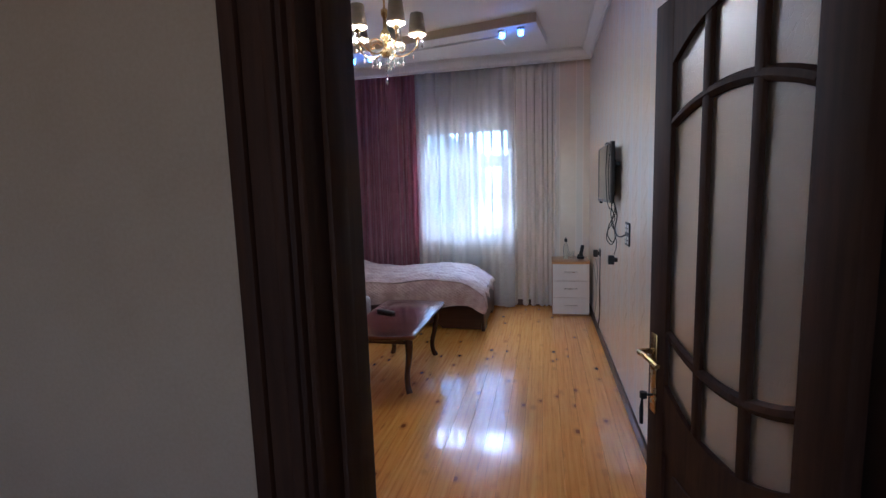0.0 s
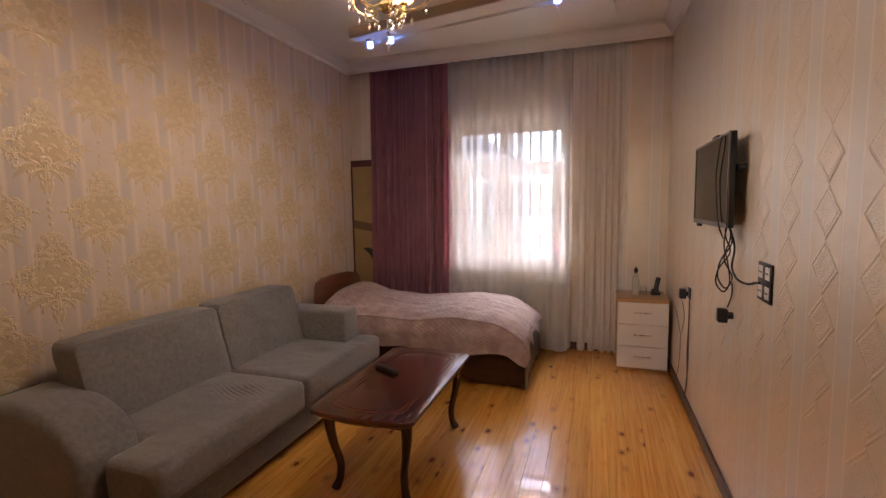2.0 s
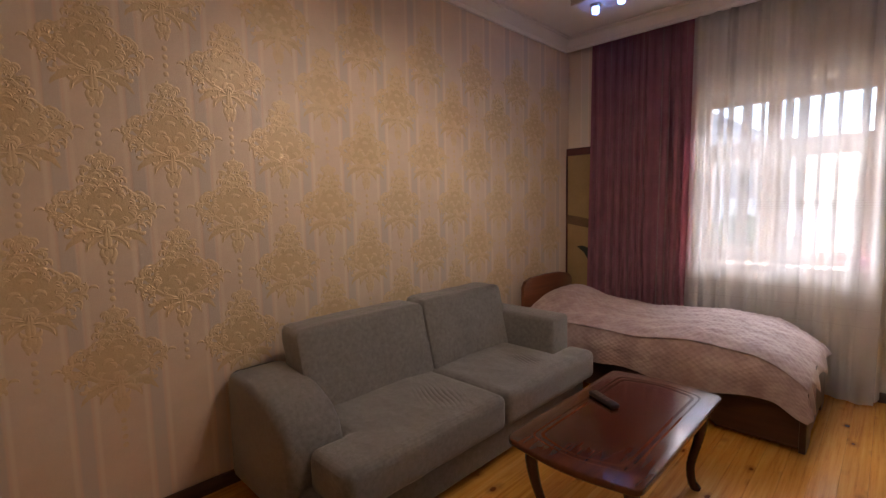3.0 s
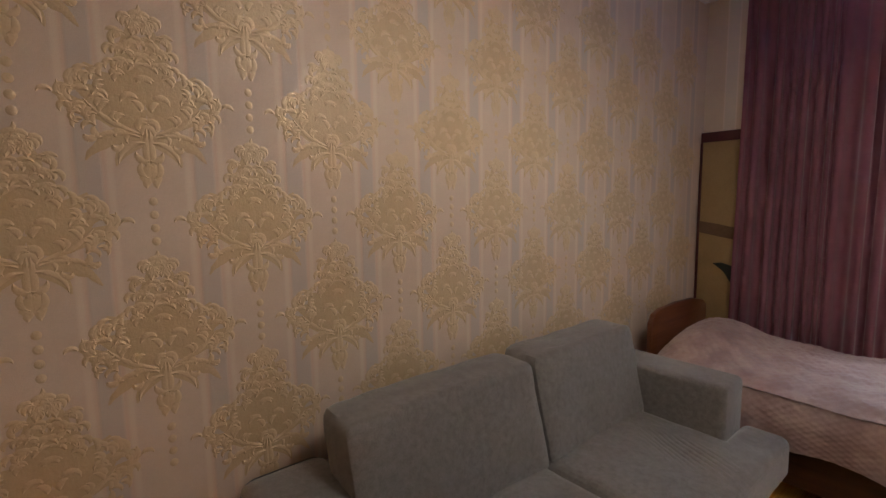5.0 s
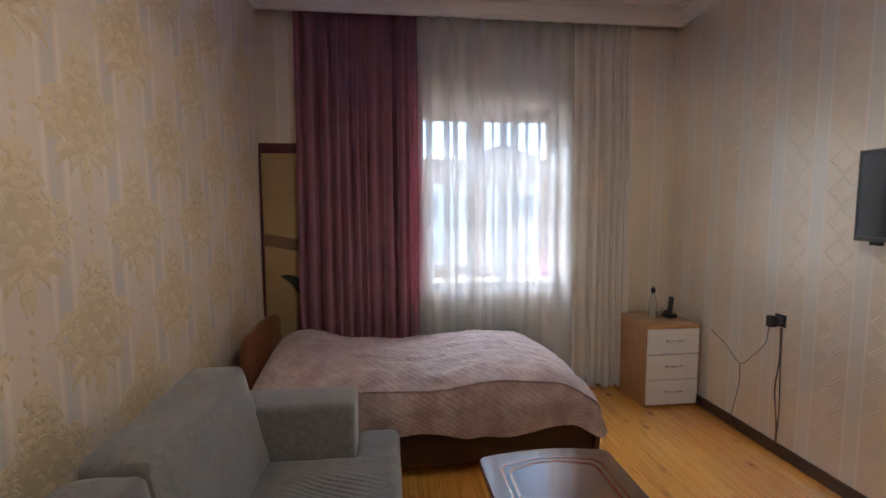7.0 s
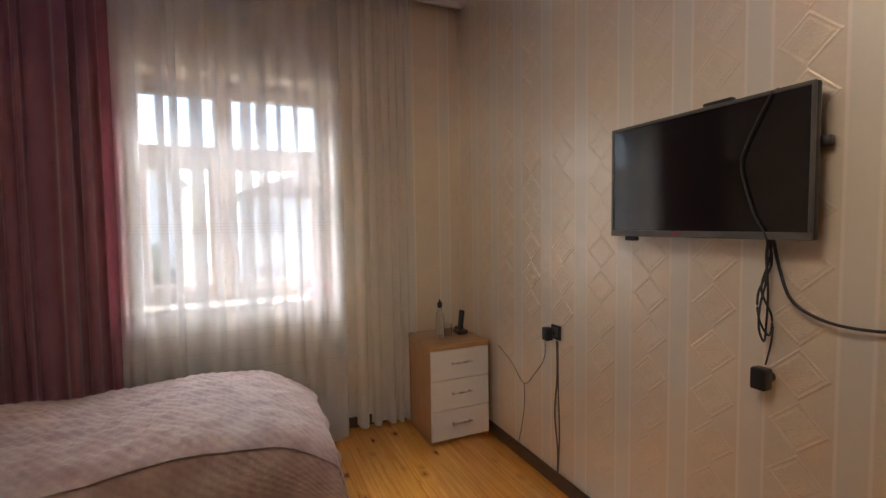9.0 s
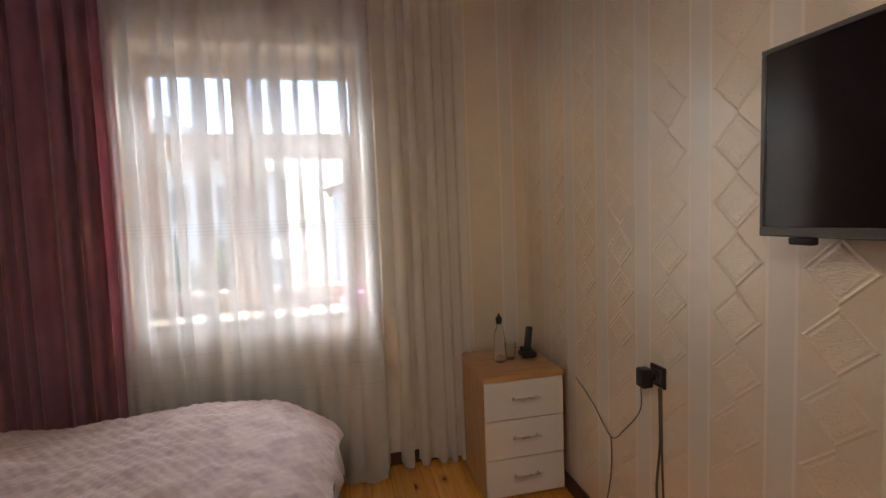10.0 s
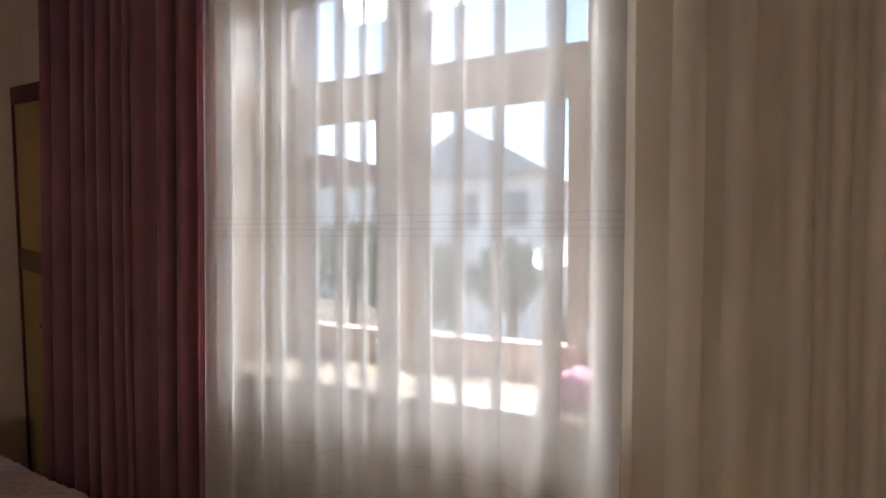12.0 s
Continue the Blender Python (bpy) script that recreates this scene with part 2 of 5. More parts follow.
def leafage():
    n = Nodes("foliage", (0.07, 0.12, 0.04), 0.6)
    n.color(n.ramp(n.noise(3), [(0.3, (0.05, 0.09, 0.025)), (0.7, (0.12, 0.18, 0.06))]))
    return n.m


PINE = pine()
DAMASK = damask_paper()
LOZENGE = lozenge_paper()
LOZENGE_BACK = lozenge_paper(0, 1.85, "embossed_wallpaper_window_side")
EMBOSS = lozenge_emboss()
GOLD_PRINT = mottled("gold_wallpaper_print", (0.67, 0.52, 0.31), (0.76, 0.61, 0.40), 0.36, 0.12, 14, 120, 0.2)
GOLD_GROUND = mottled("gold_wallpaper_ground", (0.605, 0.46, 0.265), (0.685, 0.535, 0.325), 0.42, 0.1, 14, 120, 0.2)
PLASTER = mottled("white_ceiling_paint", (0.80, 0.78, 0.75), (0.85, 0.83, 0.80), 0.7, 0, 2, 90, 0.05)
# White plaster with the slab edge's shade put into its colour.
SHADED_BEIGE = mottled("shaded_ceiling_beige", (0.52, 0.44, 0.34), (0.58, 0.49, 0.39), 0.7, 0, 3, 90, 0.05)
HALL_PAINT = mottled("hall_wall_paint", (0.46, 0.33, 0.21), (0.54, 0.40, 0.27), 0.75, 0, 2, 120, 0.12)
BASE_WOOD = dark_wood("dark_baseboard_wood", (0.05, 0.022, 0.012), (0.09, 0.042, 0.022), 0.35)
DOOR_WOOD = dark_wood("wenge_door_wood", (0.030, 0.011, 0.006), (0.064, 0.026, 0.012), 0.7, "z", 0.0)
DOOR_WOOD.node_tree.nodes["Principled BSDF"].inputs["Specular IOR Level"].default_value = 0.25
TABLE_WOOD = dark_wood("cherry_table_wood", (0.085, 0.021, 0.008), (0.125, 0.034, 0.012), 0.2, "y", 0.8)
TABLE_INLAY = dark_wood("table_inlay_veneer", (0.12, 0.035, 0.012), (0.17, 0.052, 0.018), 0.2)
TABLE_LEG = dark_wood("dark_leg_wood", (0.045, 0.014, 0.007), (0.085, 0.028, 0.012), 0.25, "z")
BED_WOOD = dark_wood("walnut_bed_wood", (0.032, 0.011, 0.007), (0.06, 0.022, 0.011), 0.3, "x")
HEAD_WOOD = dark_wood("cherry_bed_wood", (0.12, 0.036, 0.013), (0.20, 0.068, 0.024), 0.3, "y")
OAK = dark_wood("oak_laminate", (0.40, 0.20, 0.07), (0.55, 0.31, 0.13), 0.38, "z")
OAK_TOP = dark_wood("oak_laminate_top", (0.40, 0.20, 0.07), (0.55, 0.31, 0.13), 0.34, "x")
WHITE_LAM = mottled("white_laminate", (0.72, 0.69, 0.66), (0.76, 0.73, 0.70), 0.35, 0, 2, 50, 0.03)
SOFA = cloth("grey_chenille", (0.168, 0.160, 0.150), (0.252, 0.242, 0.229), 420, 0.92, 0.4, 40)
SHEER = sheer()
# Same voile, denser where gathered; its colour is whitened to look brightly lit.
SHEER_DENSE = sheer("sheer_voile_gathered_lit", 0.22, False, (0.93, 0.90, 0.84), 0.45)
DRAPE = drape()
QUILT = quilt_cloth()
MATTRESS = cloth("mattress_ticking", (0.5, 0.45, 0.4), (0.6, 0.55, 0.5))
CHROME = mottled("brushed_metal", (0.55, 0.54, 0.52), (0.62, 0.61, 0.59), 0.28, 1.0, 8, 200, 0.03)
BRASS = mottled("antique_brass", (0.45, 0.30, 0.12), (0.58, 0.41, 0.18), 0.26, 1.0, 12, 100, 0.04)
BLACK = mottled("black_plastic", (0.012, 0.012, 0.013), (0.02, 0.02, 0.022), 0.38, 0, 10, 200, 0.05)
RUBBER = mottled("black_cable_sheath", (0.012, 0.011, 0.011), (0.02, 0.019, 0.018), 0.5, 0, 10, 200, 0.05)
SCREEN = mottled("tv_screen_glass", (0.006, 0.006, 0.007), (0.009, 0.009, 0.01), 0.10, 0, 2, 30, 0.0, Specular_IOR_Level=0.9)
BEZEL = mottled("grey_tv_bezel", (0.10, 0.095, 0.09), (0.13, 0.125, 0.12), 0.35, 0.3, 6, 150, 0.03)
RED_MARK = mottled("red_badge", (0.35, 0.02, 0.03), (0.4, 0.03, 0.04), 0.4)
WHITE_PLASTIC = mottled("white_plastic", (0.70, 0.70, 0.68), (0.75, 0.75, 0.73), 0.35, 0, 5, 100, 0.02)
FRAME_PVC = mottled("tan_window_pvc", (0.46, 0.35, 0.26), (0.52, 0.40, 0.30), 0.4, 0, 4, 80, 0.03)
SILL_STONE = mottled("cream_sill", (0.50, 0.44, 0.34), (0.57, 0.50, 0.40), 0.4, 0, 5, 80, 0.05)
RADIATOR = mottled("white_enamel", (0.70, 0.69, 0.67), (0.75, 0.74, 0.72), 0.3, 0, 4, 80, 0.03)
GLASS = Nodes("clear_glass", (1, 1, 1), 0.0, Transmission_Weight=1.0, IOR=1.12).m
BOTTLE = Nodes("bottle_glass", (0.95, 0.97, 0.96), 0.02, Transmission_Weight=1.0, IOR=1.4).m
CRYSTAL = Nodes("crystal_glass", (0.98, 0.95, 0.88), 0.02, Transmission_Weight=0.9, IOR=1.5).m
CRACKLE = crackle_glass()
SHADE = cloth("taupe_lampshade_fabric", (0.13, 0.11, 0.085), (0.18, 0.15, 0.12), 800, 0.85, 0.2)
_tl = SHADE.node_tree.nodes.new("ShaderNodeBsdfTranslucent")
_tl.inputs[0].default_value = (0.75, 0.62, 0.45, 1)
_mx = SHADE.node_tree.nodes.new("ShaderNodeMixShader")
_mx.inputs[0].default_value = 0.04
SHADE.node_tree.links.new(SHADE.node_tree.nodes["Principled BSDF"].outputs[0], _mx.inputs[1])
SHADE.node_tree.links.new(_tl.outputs[0], _mx.inputs[2])
SHADE.node_tree.links.new(_mx.outputs[0], SHADE.node_tree.nodes["Material Output"].inputs["Surface"])
BLUE_LED = glow("blue_led_glow", (0.16, 0.34, 1.0), 2.4)
PINK = cloth("pink_towel", (0.55, 0.22, 0.36), (0.66, 0.32, 0.45), 500, 0.95, 0.4)
PANEL_TAN = mottled("tan_panel", (0.30, 0.20, 0.08), (0.38, 0.26, 0.11), 0.6, 0, 4, 80, 0.08)
PANEL_BROWN = mottled("brown_panel_band", (0.12, 0.07, 0.03), (0.17, 0.10, 0.05), 0.6, 0, 12, 100, 0.1)
PANEL_DARK = mottled("dark_red_cap", (0.06, 0.012, 0.012), (0.09, 0.02, 0.018), 0.5, 0, 6, 80, 0.05)
LEAF_DARK = mottled("dark_leaf_print", (0.01, 0.016, 0.012), (0.02, 0.028, 0.02), 0.5)
FACADE = mottled("cream_render", (0.80, 0.77, 0.70), (0.85, 0.83, 0.77), 0.85, 0, 0.4, 12, 0.2)
FACADE_GREY = mottled("grey_render", (0.70, 0.69, 0.66), (0.76, 0.75, 0.72), 0.85, 0, 0.4, 12, 0.2)
ROOF = mottled("grey_roof_sheet", (0.52, 0.50, 0.47), (0.60, 0.58, 0.55), 0.6, 0, 0.5, 9, 0.2)
ROOF_RED = mottled("brown_roof_sheet", (0.26, 0.15, 0.11), (0.33, 0.21, 0.16), 0.6, 0, 0.5, 9, 0.2)
GROUND = mottled("dusty_ground", (0.20, 0.17, 0.13), (0.30, 0.26, 0.20), 0.95, 0, 0.2, 4, 0.3)
BARK = mottled("bark", (0.10, 0.07, 0.045), (0.17, 0.12, 0.08), 0.9, 0, 5, 30, 0.5)
FOLIAGE = leafage()
DARK_PANE = Nodes("dark_window_pane", (0.22, 0.24, 0.26), 0.1).m

# ---- building blocks ----
WM = {}


def thing(name, at, label="", category="", group="", kind="", turn=0.0):
    ob = new(name)
    ob.empty_display_size = 0.05
    WM[ob] = pose(*at, 0, 0, turn)
    ob.matrix_basis = WM[ob]
    return tagged(ob, label, category, group, kind)


def link_mesh(name, bm, material, smooth=True):
    me = bpy.data.meshes.new(name)
    bm.normal_update()
    bm.to_mesh(me)
    bm.free()
    if smooth:
        for p in me.polygons:
            p.use_smooth = True
        me.set_sharp_from_angle(angle=radians(38))
    me.materials.append(material)
    return me


def part(name, bm, material, parent=None, label="", local=False, smooth=True):
    """One mesh object under a thing or a part; bm is in world metres unless local."""
    if parent is not None and not local:
        bmesh.ops.transform(bm, matrix=WM[parent].inverted(), verts=bm.verts)
    ob = new(name, link_mesh(name, bm, material, smooth))
    if parent is not None:
        ob.parent = parent
        WM[ob] = WM[parent]
    else:
        WM[ob] = Matrix.Identity(4)
    if label:
        ob["label"] = label
    return ob


def single(name, bm, material, label, category, group="", kind="", smooth=True):
    return tagged(part(name, bm, material, None, "", True, smooth), label, category, group, kind)


def box(bm, a, b, bevel=0.0, seg=2):
    """A box between two corners, its edges rounded."""
    lo, hi = [min(p, q) for p, q in zip(a, b)], [max(p, q) for p, q in zip(a, b)]
    vs = [bm.verts.new((lo[0] if i & 1 == 0 else hi[0], lo[1] if i & 2 == 0 else hi[1], lo[2] if i & 4 == 0 else hi[2])) for i in range(8)]
    fs = [bm.faces.new([vs[i] for i in q]) for q in ((0, 2, 3, 1), (4, 5, 7, 6), (0, 1, 5, 4), (2, 6, 7, 3), (0, 4, 6, 2), (1, 3, 7, 5))]
    if bevel > 0:
        es = list({e for f in fs for e in f.edges})
        bmesh.ops.bevel(bm, geom=es, offset=bevel, segments=seg, profile=0.5, affect="EDGES")
    return bm


def boxes(*items):
    bm = bmesh.new()
    for it in items:
        box(bm, *it)
    return bm


def prism(pts, lo, hi, axis="z", bevel=0.0, seg=2):
    """A polygon pushed along an axis."""
    bm = bmesh.new()

    def at(p, h):
        return (p[0], p[1], h) if axis == "z" else (p[0], h, p[1]) if axis == "y" else (h, p[0], p[1])
    a = [bm.verts.new(at(p, lo)) for p in pts]
    b = [bm.verts.new(at(p, hi)) for p in pts]
    bm.faces.new(a)
    bm.faces.new(b[::-1])
    for i in range(len(pts)):
        j = (i + 1) % len(pts)
        bm.faces.new((a[i], b[i], b[j], a[j]))
    bmesh.ops.recalc_face_normals(bm, faces=bm.faces)
    if bevel:
        bmesh.ops.bevel(bm, geom=list(bm.edges), offset=bevel, segments=seg, profile=0.5, affect="EDGES")
    return bm


def tube(bm, pts, r, sides=8):
    """A round bar along a line of points; r may be a list."""
    pts = [Vector(p) for p in pts]
    rs = r if isinstance(r, (list, tuple)) else [r] * len(pts)
    rings, up = [], Vector((0.13, 0.21, 0.97))
    for i, p in enumerate(pts):
        d = (pts[min(i + 1, len(pts) - 1)] - pts[max(i - 1, 0)]).normalized()
        s = d.cross(up)
        if s.length < 0.05:
            s = d.cross(Vector((1, 0, 0)))
        s.normalize()
        u = s.cross(d).normalized()
        rings.append([bm.verts.new(p + rs[i] * (math.cos(2 * math.pi * k / sides) * s + math.sin(2 * math.pi * k / sides) * u)) for k in range(sides)])
    for a, b in zip(rings, rings[1:]):
        for k in range(sides):
            bm.faces.new((a[k], a[(k + 1) % sides], b[(k + 1) % sides], b[k]))
    bm.faces.new(rings[0][::-1])
    bm.faces.new(rings[-1])
    return bm


def smooth_line(pts, n=8):
    """A Catmull-Rom line through the points."""
    p = [Vector(q) for q in pts]
    p = [2 * p[0] - p[1]] + p + [2 * p[-1] - p[-2]]
    out = []
    for i in range(1, len(p) - 2):
        for k in range(n):
            t = k / n
            out.append(0.5 * (2 * p[i] + (p[i + 1] - p[i - 1]) * t + (2 * p[i - 1] - 5 * p[i] + 4 * p[i + 1] - p[i + 2]) * t * t
                              + (3 * p[i] - p[i - 1] - 3 * p[i + 1] + p[i + 2]) * t ** 3))
    return out + [p[-2]]


def lathe(bm, profile, center, sides=20):
    """A turned body: profile rows of (radius, height)."""
    c = Vector(center)
    rings = [[bm.verts.new(c + Vector((r * math.cos(2 * math.pi * k / sides), r * math.sin(2 * math.pi * k / sides), z))) for k in range(sides)] for r, z in profile]
    for a, b in zip(rings, rings[1:]):
        for k in range(sides):
            bm.faces.new((a[k], a[(k + 1) % sides], b[(k + 1) % sides], b[k]))
    if profile[0] == profile[-1]:
        return bm
    if profile[0][0] > 1e-4:
        bm.faces.new(rings[0][::-1])
    if profile[-1][0] > 1e-4:
        bm.faces.new(rings[-1])
    return bm


def puff(a, b, seed=0, cuts=10, bulge=0.06, wrinkle=0.006, power=5.0):
    """A stuffed cushion between two corners."""
    bm = bmesh.new()
    bmesh.ops.create_cube(bm, size=2)
    bmesh.ops.subdivide_edges(bm, edges=list(bm.edges), cuts=cuts, use_grid_fill=True)
    lo, hi = Vector(a), Vector(b)
    mid, half = (lo + hi) / 2, (hi - lo) / 2
    for v in bm.verts:
        p = v.co.copy()
        ln = (abs(p.x) ** power + abs(p.y) ** power + abs(p.z) ** power) ** (1 / power)
        q = p / max(ln, 1e-6) * max(abs(p.x), abs(p.y), abs(p.z))
        w = (1 - min(1, abs(p.x)) ** 2) * (1 - min(1, abs(p.y)) ** 2) + (1 - min(1, abs(p.y)) ** 2) * (1 - min(1, abs(p.z)) ** 2) + (1 - min(1, abs(p.x)) ** 2) * (1 - min(1, abs(p.z)) ** 2)
        c = Vector((mid.x + q.x * half.x, mid.y + q.y * half.y, mid.z + q.z * half.z))
        nrm = Vector((q.x / half.x, q.y / half.y, q.z / half.z)).normalized()
        k = noise.noise(c * 5 + Vector((seed, 0, 0))) * wrinkle * 2 + noise.noise(c * 17 + Vector((seed, 3, 0))) * wrinkle
        v.co = c + nrm * (bulge * min(half) * w * 0.5 + k)
    return bm


XL, XR, YF, YB, ZC = -1.275, 2.11, 2.06, 7.09, 3.12
OX0, OX1, OZ0, OZ1 = -0.075, 1.185, 0.94, 2.385     # the window's opening

# ---- structure ----
floor = single("floor", boxes(((XL - 0.2, YF - 0.3, -0.16), (XR + 0.2, YB + 0.3, -0.024))), BASE_WOOD, "solid varnished pine plank floor of the room", "floor", kind="structure", smooth=False)
wall_left = single("wall_left", boxes(((XL - 0.2, YF - 0.26, -0.1), (XL, YB + 0.3, ZC + 0.1))), DAMASK, "wall papered in cream stripes with gold damask motifs", "wall", kind="structure", smooth=False)
wall_right = single("wall_right", boxes(((XR, YF, -0.1), (XR + 0.2, YB + 0.3, ZC + 0.1))), LOZENGE, "wall papered in pale beige with embossed lozenges", "wall", kind="structure", smooth=False)
wall_back = single("wall_back", boxes(
    ((XL, YB, -0.1), (OX0, YB + 0.36, ZC + 0.1)), ((OX1, YB, -0.1), (XR, YB + 0.36, ZC + 0.1)),
    ((OX0, YB, -0.1), (OX1, YB + 0.36, OZ0 - 0.03)), ((OX0, YB, OZ1), (OX1, YB + 0.36, ZC + 0.1))),
    LOZENGE_BACK, "beige papered wall with the window opening", "wall", kind="structure", smooth=False)
DX0, DX1, DZ = 1.19, 2.115, 2.08
single("wall_front", prism([(XL - 0.2, 1.80), (1.16, 1.80), (1.16, 2.0), (0.93, 2.33), (XL - 0.2, 2.33)], -0.1, ZC + 0.1, "z"), HALL_PAINT, "matt greige painted wall beside the doorway", "wall", kind="structure", smooth=False)
single("wall_front_side", boxes(((DX1 + 0.02, 1.80, -0.1), (3.0, YF - 0.003, ZC + 0.1))), HALL_PAINT, "matt greige painted wall beside the door's hinge", "wall", kind="structure", smooth=False)
single("wall_front_head", boxes(((1.16, 1.80, DZ + 0.025), (DX1 + 0.02, YF, ZC + 0.1))), HALL_PAINT, "matt greige painted wall above the doorway", "wall", kind="structure", smooth=False)
single("ceiling", boxes(((XL - 0.2, YF - 0.3, ZC), (XR + 0.2, YB + 0.4, ZC + 0.12))), PLASTER, "white painted plaster ceiling", "ceiling", kind="structure", smooth=False)
# hall
single("hall_floor", boxes(((-0.9, -1.6, -0.12), (3.0, 1.80, 0.0))), BASE_WOOD, "dark wooden hall floor", "floor", kind="structure", smooth=False)
single("hall_ceiling", boxes(((-0.9, -1.6, 2.75), (3.0, 1.80, 2.85))), PLASTER, "white hall ceiling", "ceiling", kind="structure", smooth=False)
single("hall_wall_west", boxes(((-1.0, -1.6, -0.1), (-0.9, 1.80, 2.85))), HALL_PAINT, "plain painted hall wall", "wall", kind="structure", smooth=False)
single("hall_wall_east", boxes(((3.0, -1.6, -0.1), (3.1, YF, 2.85))), HALL_PAINT, "plain painted hall wall", "wall", kind="structure", smooth=False)
# End wall out of view; its opening is added only to let light in.
single("hall_wall_end", boxes(((-1.0, -1.7, -0.1), (0.95, -1.6, 2.85)), ((1.85, -1.7, -0.1), (3.1, -1.6, 2.85)), ((0.95, -1.7, -0.1), (1.85, -1.6, 1.15)), ((0.95, -1.7, 2.25), (1.85, -1.6, 2.85))), HALL_PAINT, "plain painted unseen hall wall with an opening added for light", "wall", kind="structure", smooth=False)


def cornice(name, a, b, inward):
    """A stepped plaster moulding along a wall's top, from a to b."""
    prof = [(0.0, 3.005), (0.022, 3.005), (0.03, 3.02), (0.03, 3.032), (0.045, 3.04), (0.07, 3.062), (0.092, 3.085), (0.10, 3.09), (0.10, 3.105), (0.115, 3.105), (0.115, ZC + 0.002), (0.0, ZC + 0.002)]
    bm = bmesh.new()
    a, b, n = Vector(a), Vector(b), Vector(inward)
    ra = [bm.verts.new(a + n * d + Vector((0, 0, z))) for d, z in prof]
    rb = [bm.verts.new(b + n * d + Vector((0, 0, z))) for d, z in prof]
    for i in range(len(prof)):
        j = (i + 1) % len(prof)
        bm.faces.new((ra[i], ra[j], rb[j], rb[i]))
    bm.faces.new(ra[::-1])
    bm.faces.new(rb)
    bmesh.ops.recalc_face_normals(bm, faces=bm.faces)
    single(name, bm, PLASTER, "white stepped plaster cornice", "cornice", kind="structure")


cornice("trim_left", (XL, 2.33, 0), (XL, YB - 0.08, 0), (1, 0, 0))
cornice("trim_right", (XR, YF, 0), (XR, YB - 0.08, 0), (-1, 0, 0))
cornice("trim_window", (XL, YB - 0.08, 0), (XR, YB - 0.08, 0), (0, -1, 0))
single("curtain_pelmet", boxes(((XL, YB - 0.088, 3.003), (XR, YB - 0.078, ZC))), PLASTER, "white board that hides the curtain rail", "pelmet", kind="structure")
single("trim_front", boxes(((XL + 0.03, YF, 3.01), (XR - 0.03, YF + 0.09, ZC - 0.002), 0.01)), PLASTER, "white plaster cornice above the door", "cornice", kind="structure")
for nm, a, b in (("baseboard_right", (XR - 0.018, YF + 0.02, -0.01), (XR, YB - 0.02, 0.075)), ("baseboard_left", (XL, 2.35, -0.01), (XL + 0.018, YB - 0.02, 0.075)), ("baseboard_back", (XL + 0.02, YB - 0.018, -0.01), (XR - 0.02, YB, 0.075))):
    single(nm, boxes((a, b, 0.005)), BASE_WOOD, "dark brown wooden baseboard", "baseboard", kind="structure")

# dropped plaster slab of the ceiling, its near edge slanting across the room, with a sunk field
slab = prism([(-0.70, 6.10), (1.50, 5.69), (1.60, 6.42), (-0.62, 6.62)], 3.035, ZC, "z", 0.004, 1)
single("ceiling_slab", slab, PLASTER, "dropped white plaster slab with lamps at its corners", "ceiling", kind="structure")
# Thin strip whose beige stands in for shade on the slab's near edge.
single("ceiling_slab_face", prism([(-0.70, 6.095), (1.50, 5.685), (1.499, 5.679), (-0.701, 6.089)], 3.04, ZC, "z"), SHADED_BEIGE, "edge of the dropped ceiling slab, coloured beige for its shade", "ceiling", kind="structure", smooth=False)
single("ceiling_slab_step", prism([(-0.30, 6.20), (1.13, 5.95), (1.17, 6.25), (-0.26, 6.42)], 3.012, 3.034, "z", 0.003, 1), PLASTER, "second plaster step under the ceiling slab", "ceiling", kind="structure")

# window
win = thing("window_1", (0.555, 7.36, OZ0), "tan two-sash window with a transom over both sashes", "window", kind="structure")
WY0, WY1 = 7.325, 7.395
for nm, a, b in (("window_frame", (OX0, WY0, OZ0), (0.005, WY1, OZ1)), ("window_frame", (1.09, WY0, OZ0), (OX1, WY1, OZ1)), ("window_frame", (0.005, WY0, 2.285), (1.09, WY1, OZ1)), ("window_frame", (0.005, WY0, OZ0), (1.09, WY1, 1.0)),
                 ("mullion", (0.435, WY0 - 0.012, 1.0), (0.525, WY1, 2.285)), ("transom", (0.005, WY0 - 0.006, 1.845), (0.435, WY1, 1.965)), ("transom", (0.525, WY0 - 0.006, 1.845), (1.09, WY1, 1.965))):
    part(nm, boxes((a, b, 0.008)), FRAME_PVC, win)
for x0, x1 in ((0.005, 0.435), (0.525, 1.09)):
    sash = part("sash", boxes(((x0, WY0 - 0.02, 1.0), (x0 + 0.03, WY1 - 0.02, 1.845), 0.006), ((x1 - 0.05, WY0 - 0.02, 1.0), (x1, WY1 - 0.02, 1.845), 0.006),
                              ((x0 + 0.03, WY0 - 0.02, 1.0), (x1 - 0.05, WY1 - 0.02, 1.06), 0.006), ((x0 + 0.03, WY0 - 0.02, 1.815), (x1 - 0.05, WY1 - 0.02, 1.845), 0.006)), FRAME_PVC, win)
    for a, b in (((x0 + 0.03, 7.352, 1.06), (x1 - 0.05, 7.358, 1.815)), ((x0, 7.352, 1.965), (x1, 7.358, 2.285))):
        pane = part("pane", boxes((a, b)), GLASS, win, "clear window pane", smooth=False)
        pane.visible_shadow = False
part("handle", boxes(((0.505, 7.285, 1.36), (0.522, 7.31, 1.48), 0.006), ((0.50, 7.27, 1.44), (0.52, 7.29, 1.47), 0.004)), WHITE_PLASTIC, win, "white sash handle")
part("sill", boxes(((OX0 + 0.002, 7.05, OZ0 - 0.028), (OX1 - 0.002, WY0 + 0.01, OZ0 + 0.004), 0.008)), SILL_STONE, win, "cream window sill board")

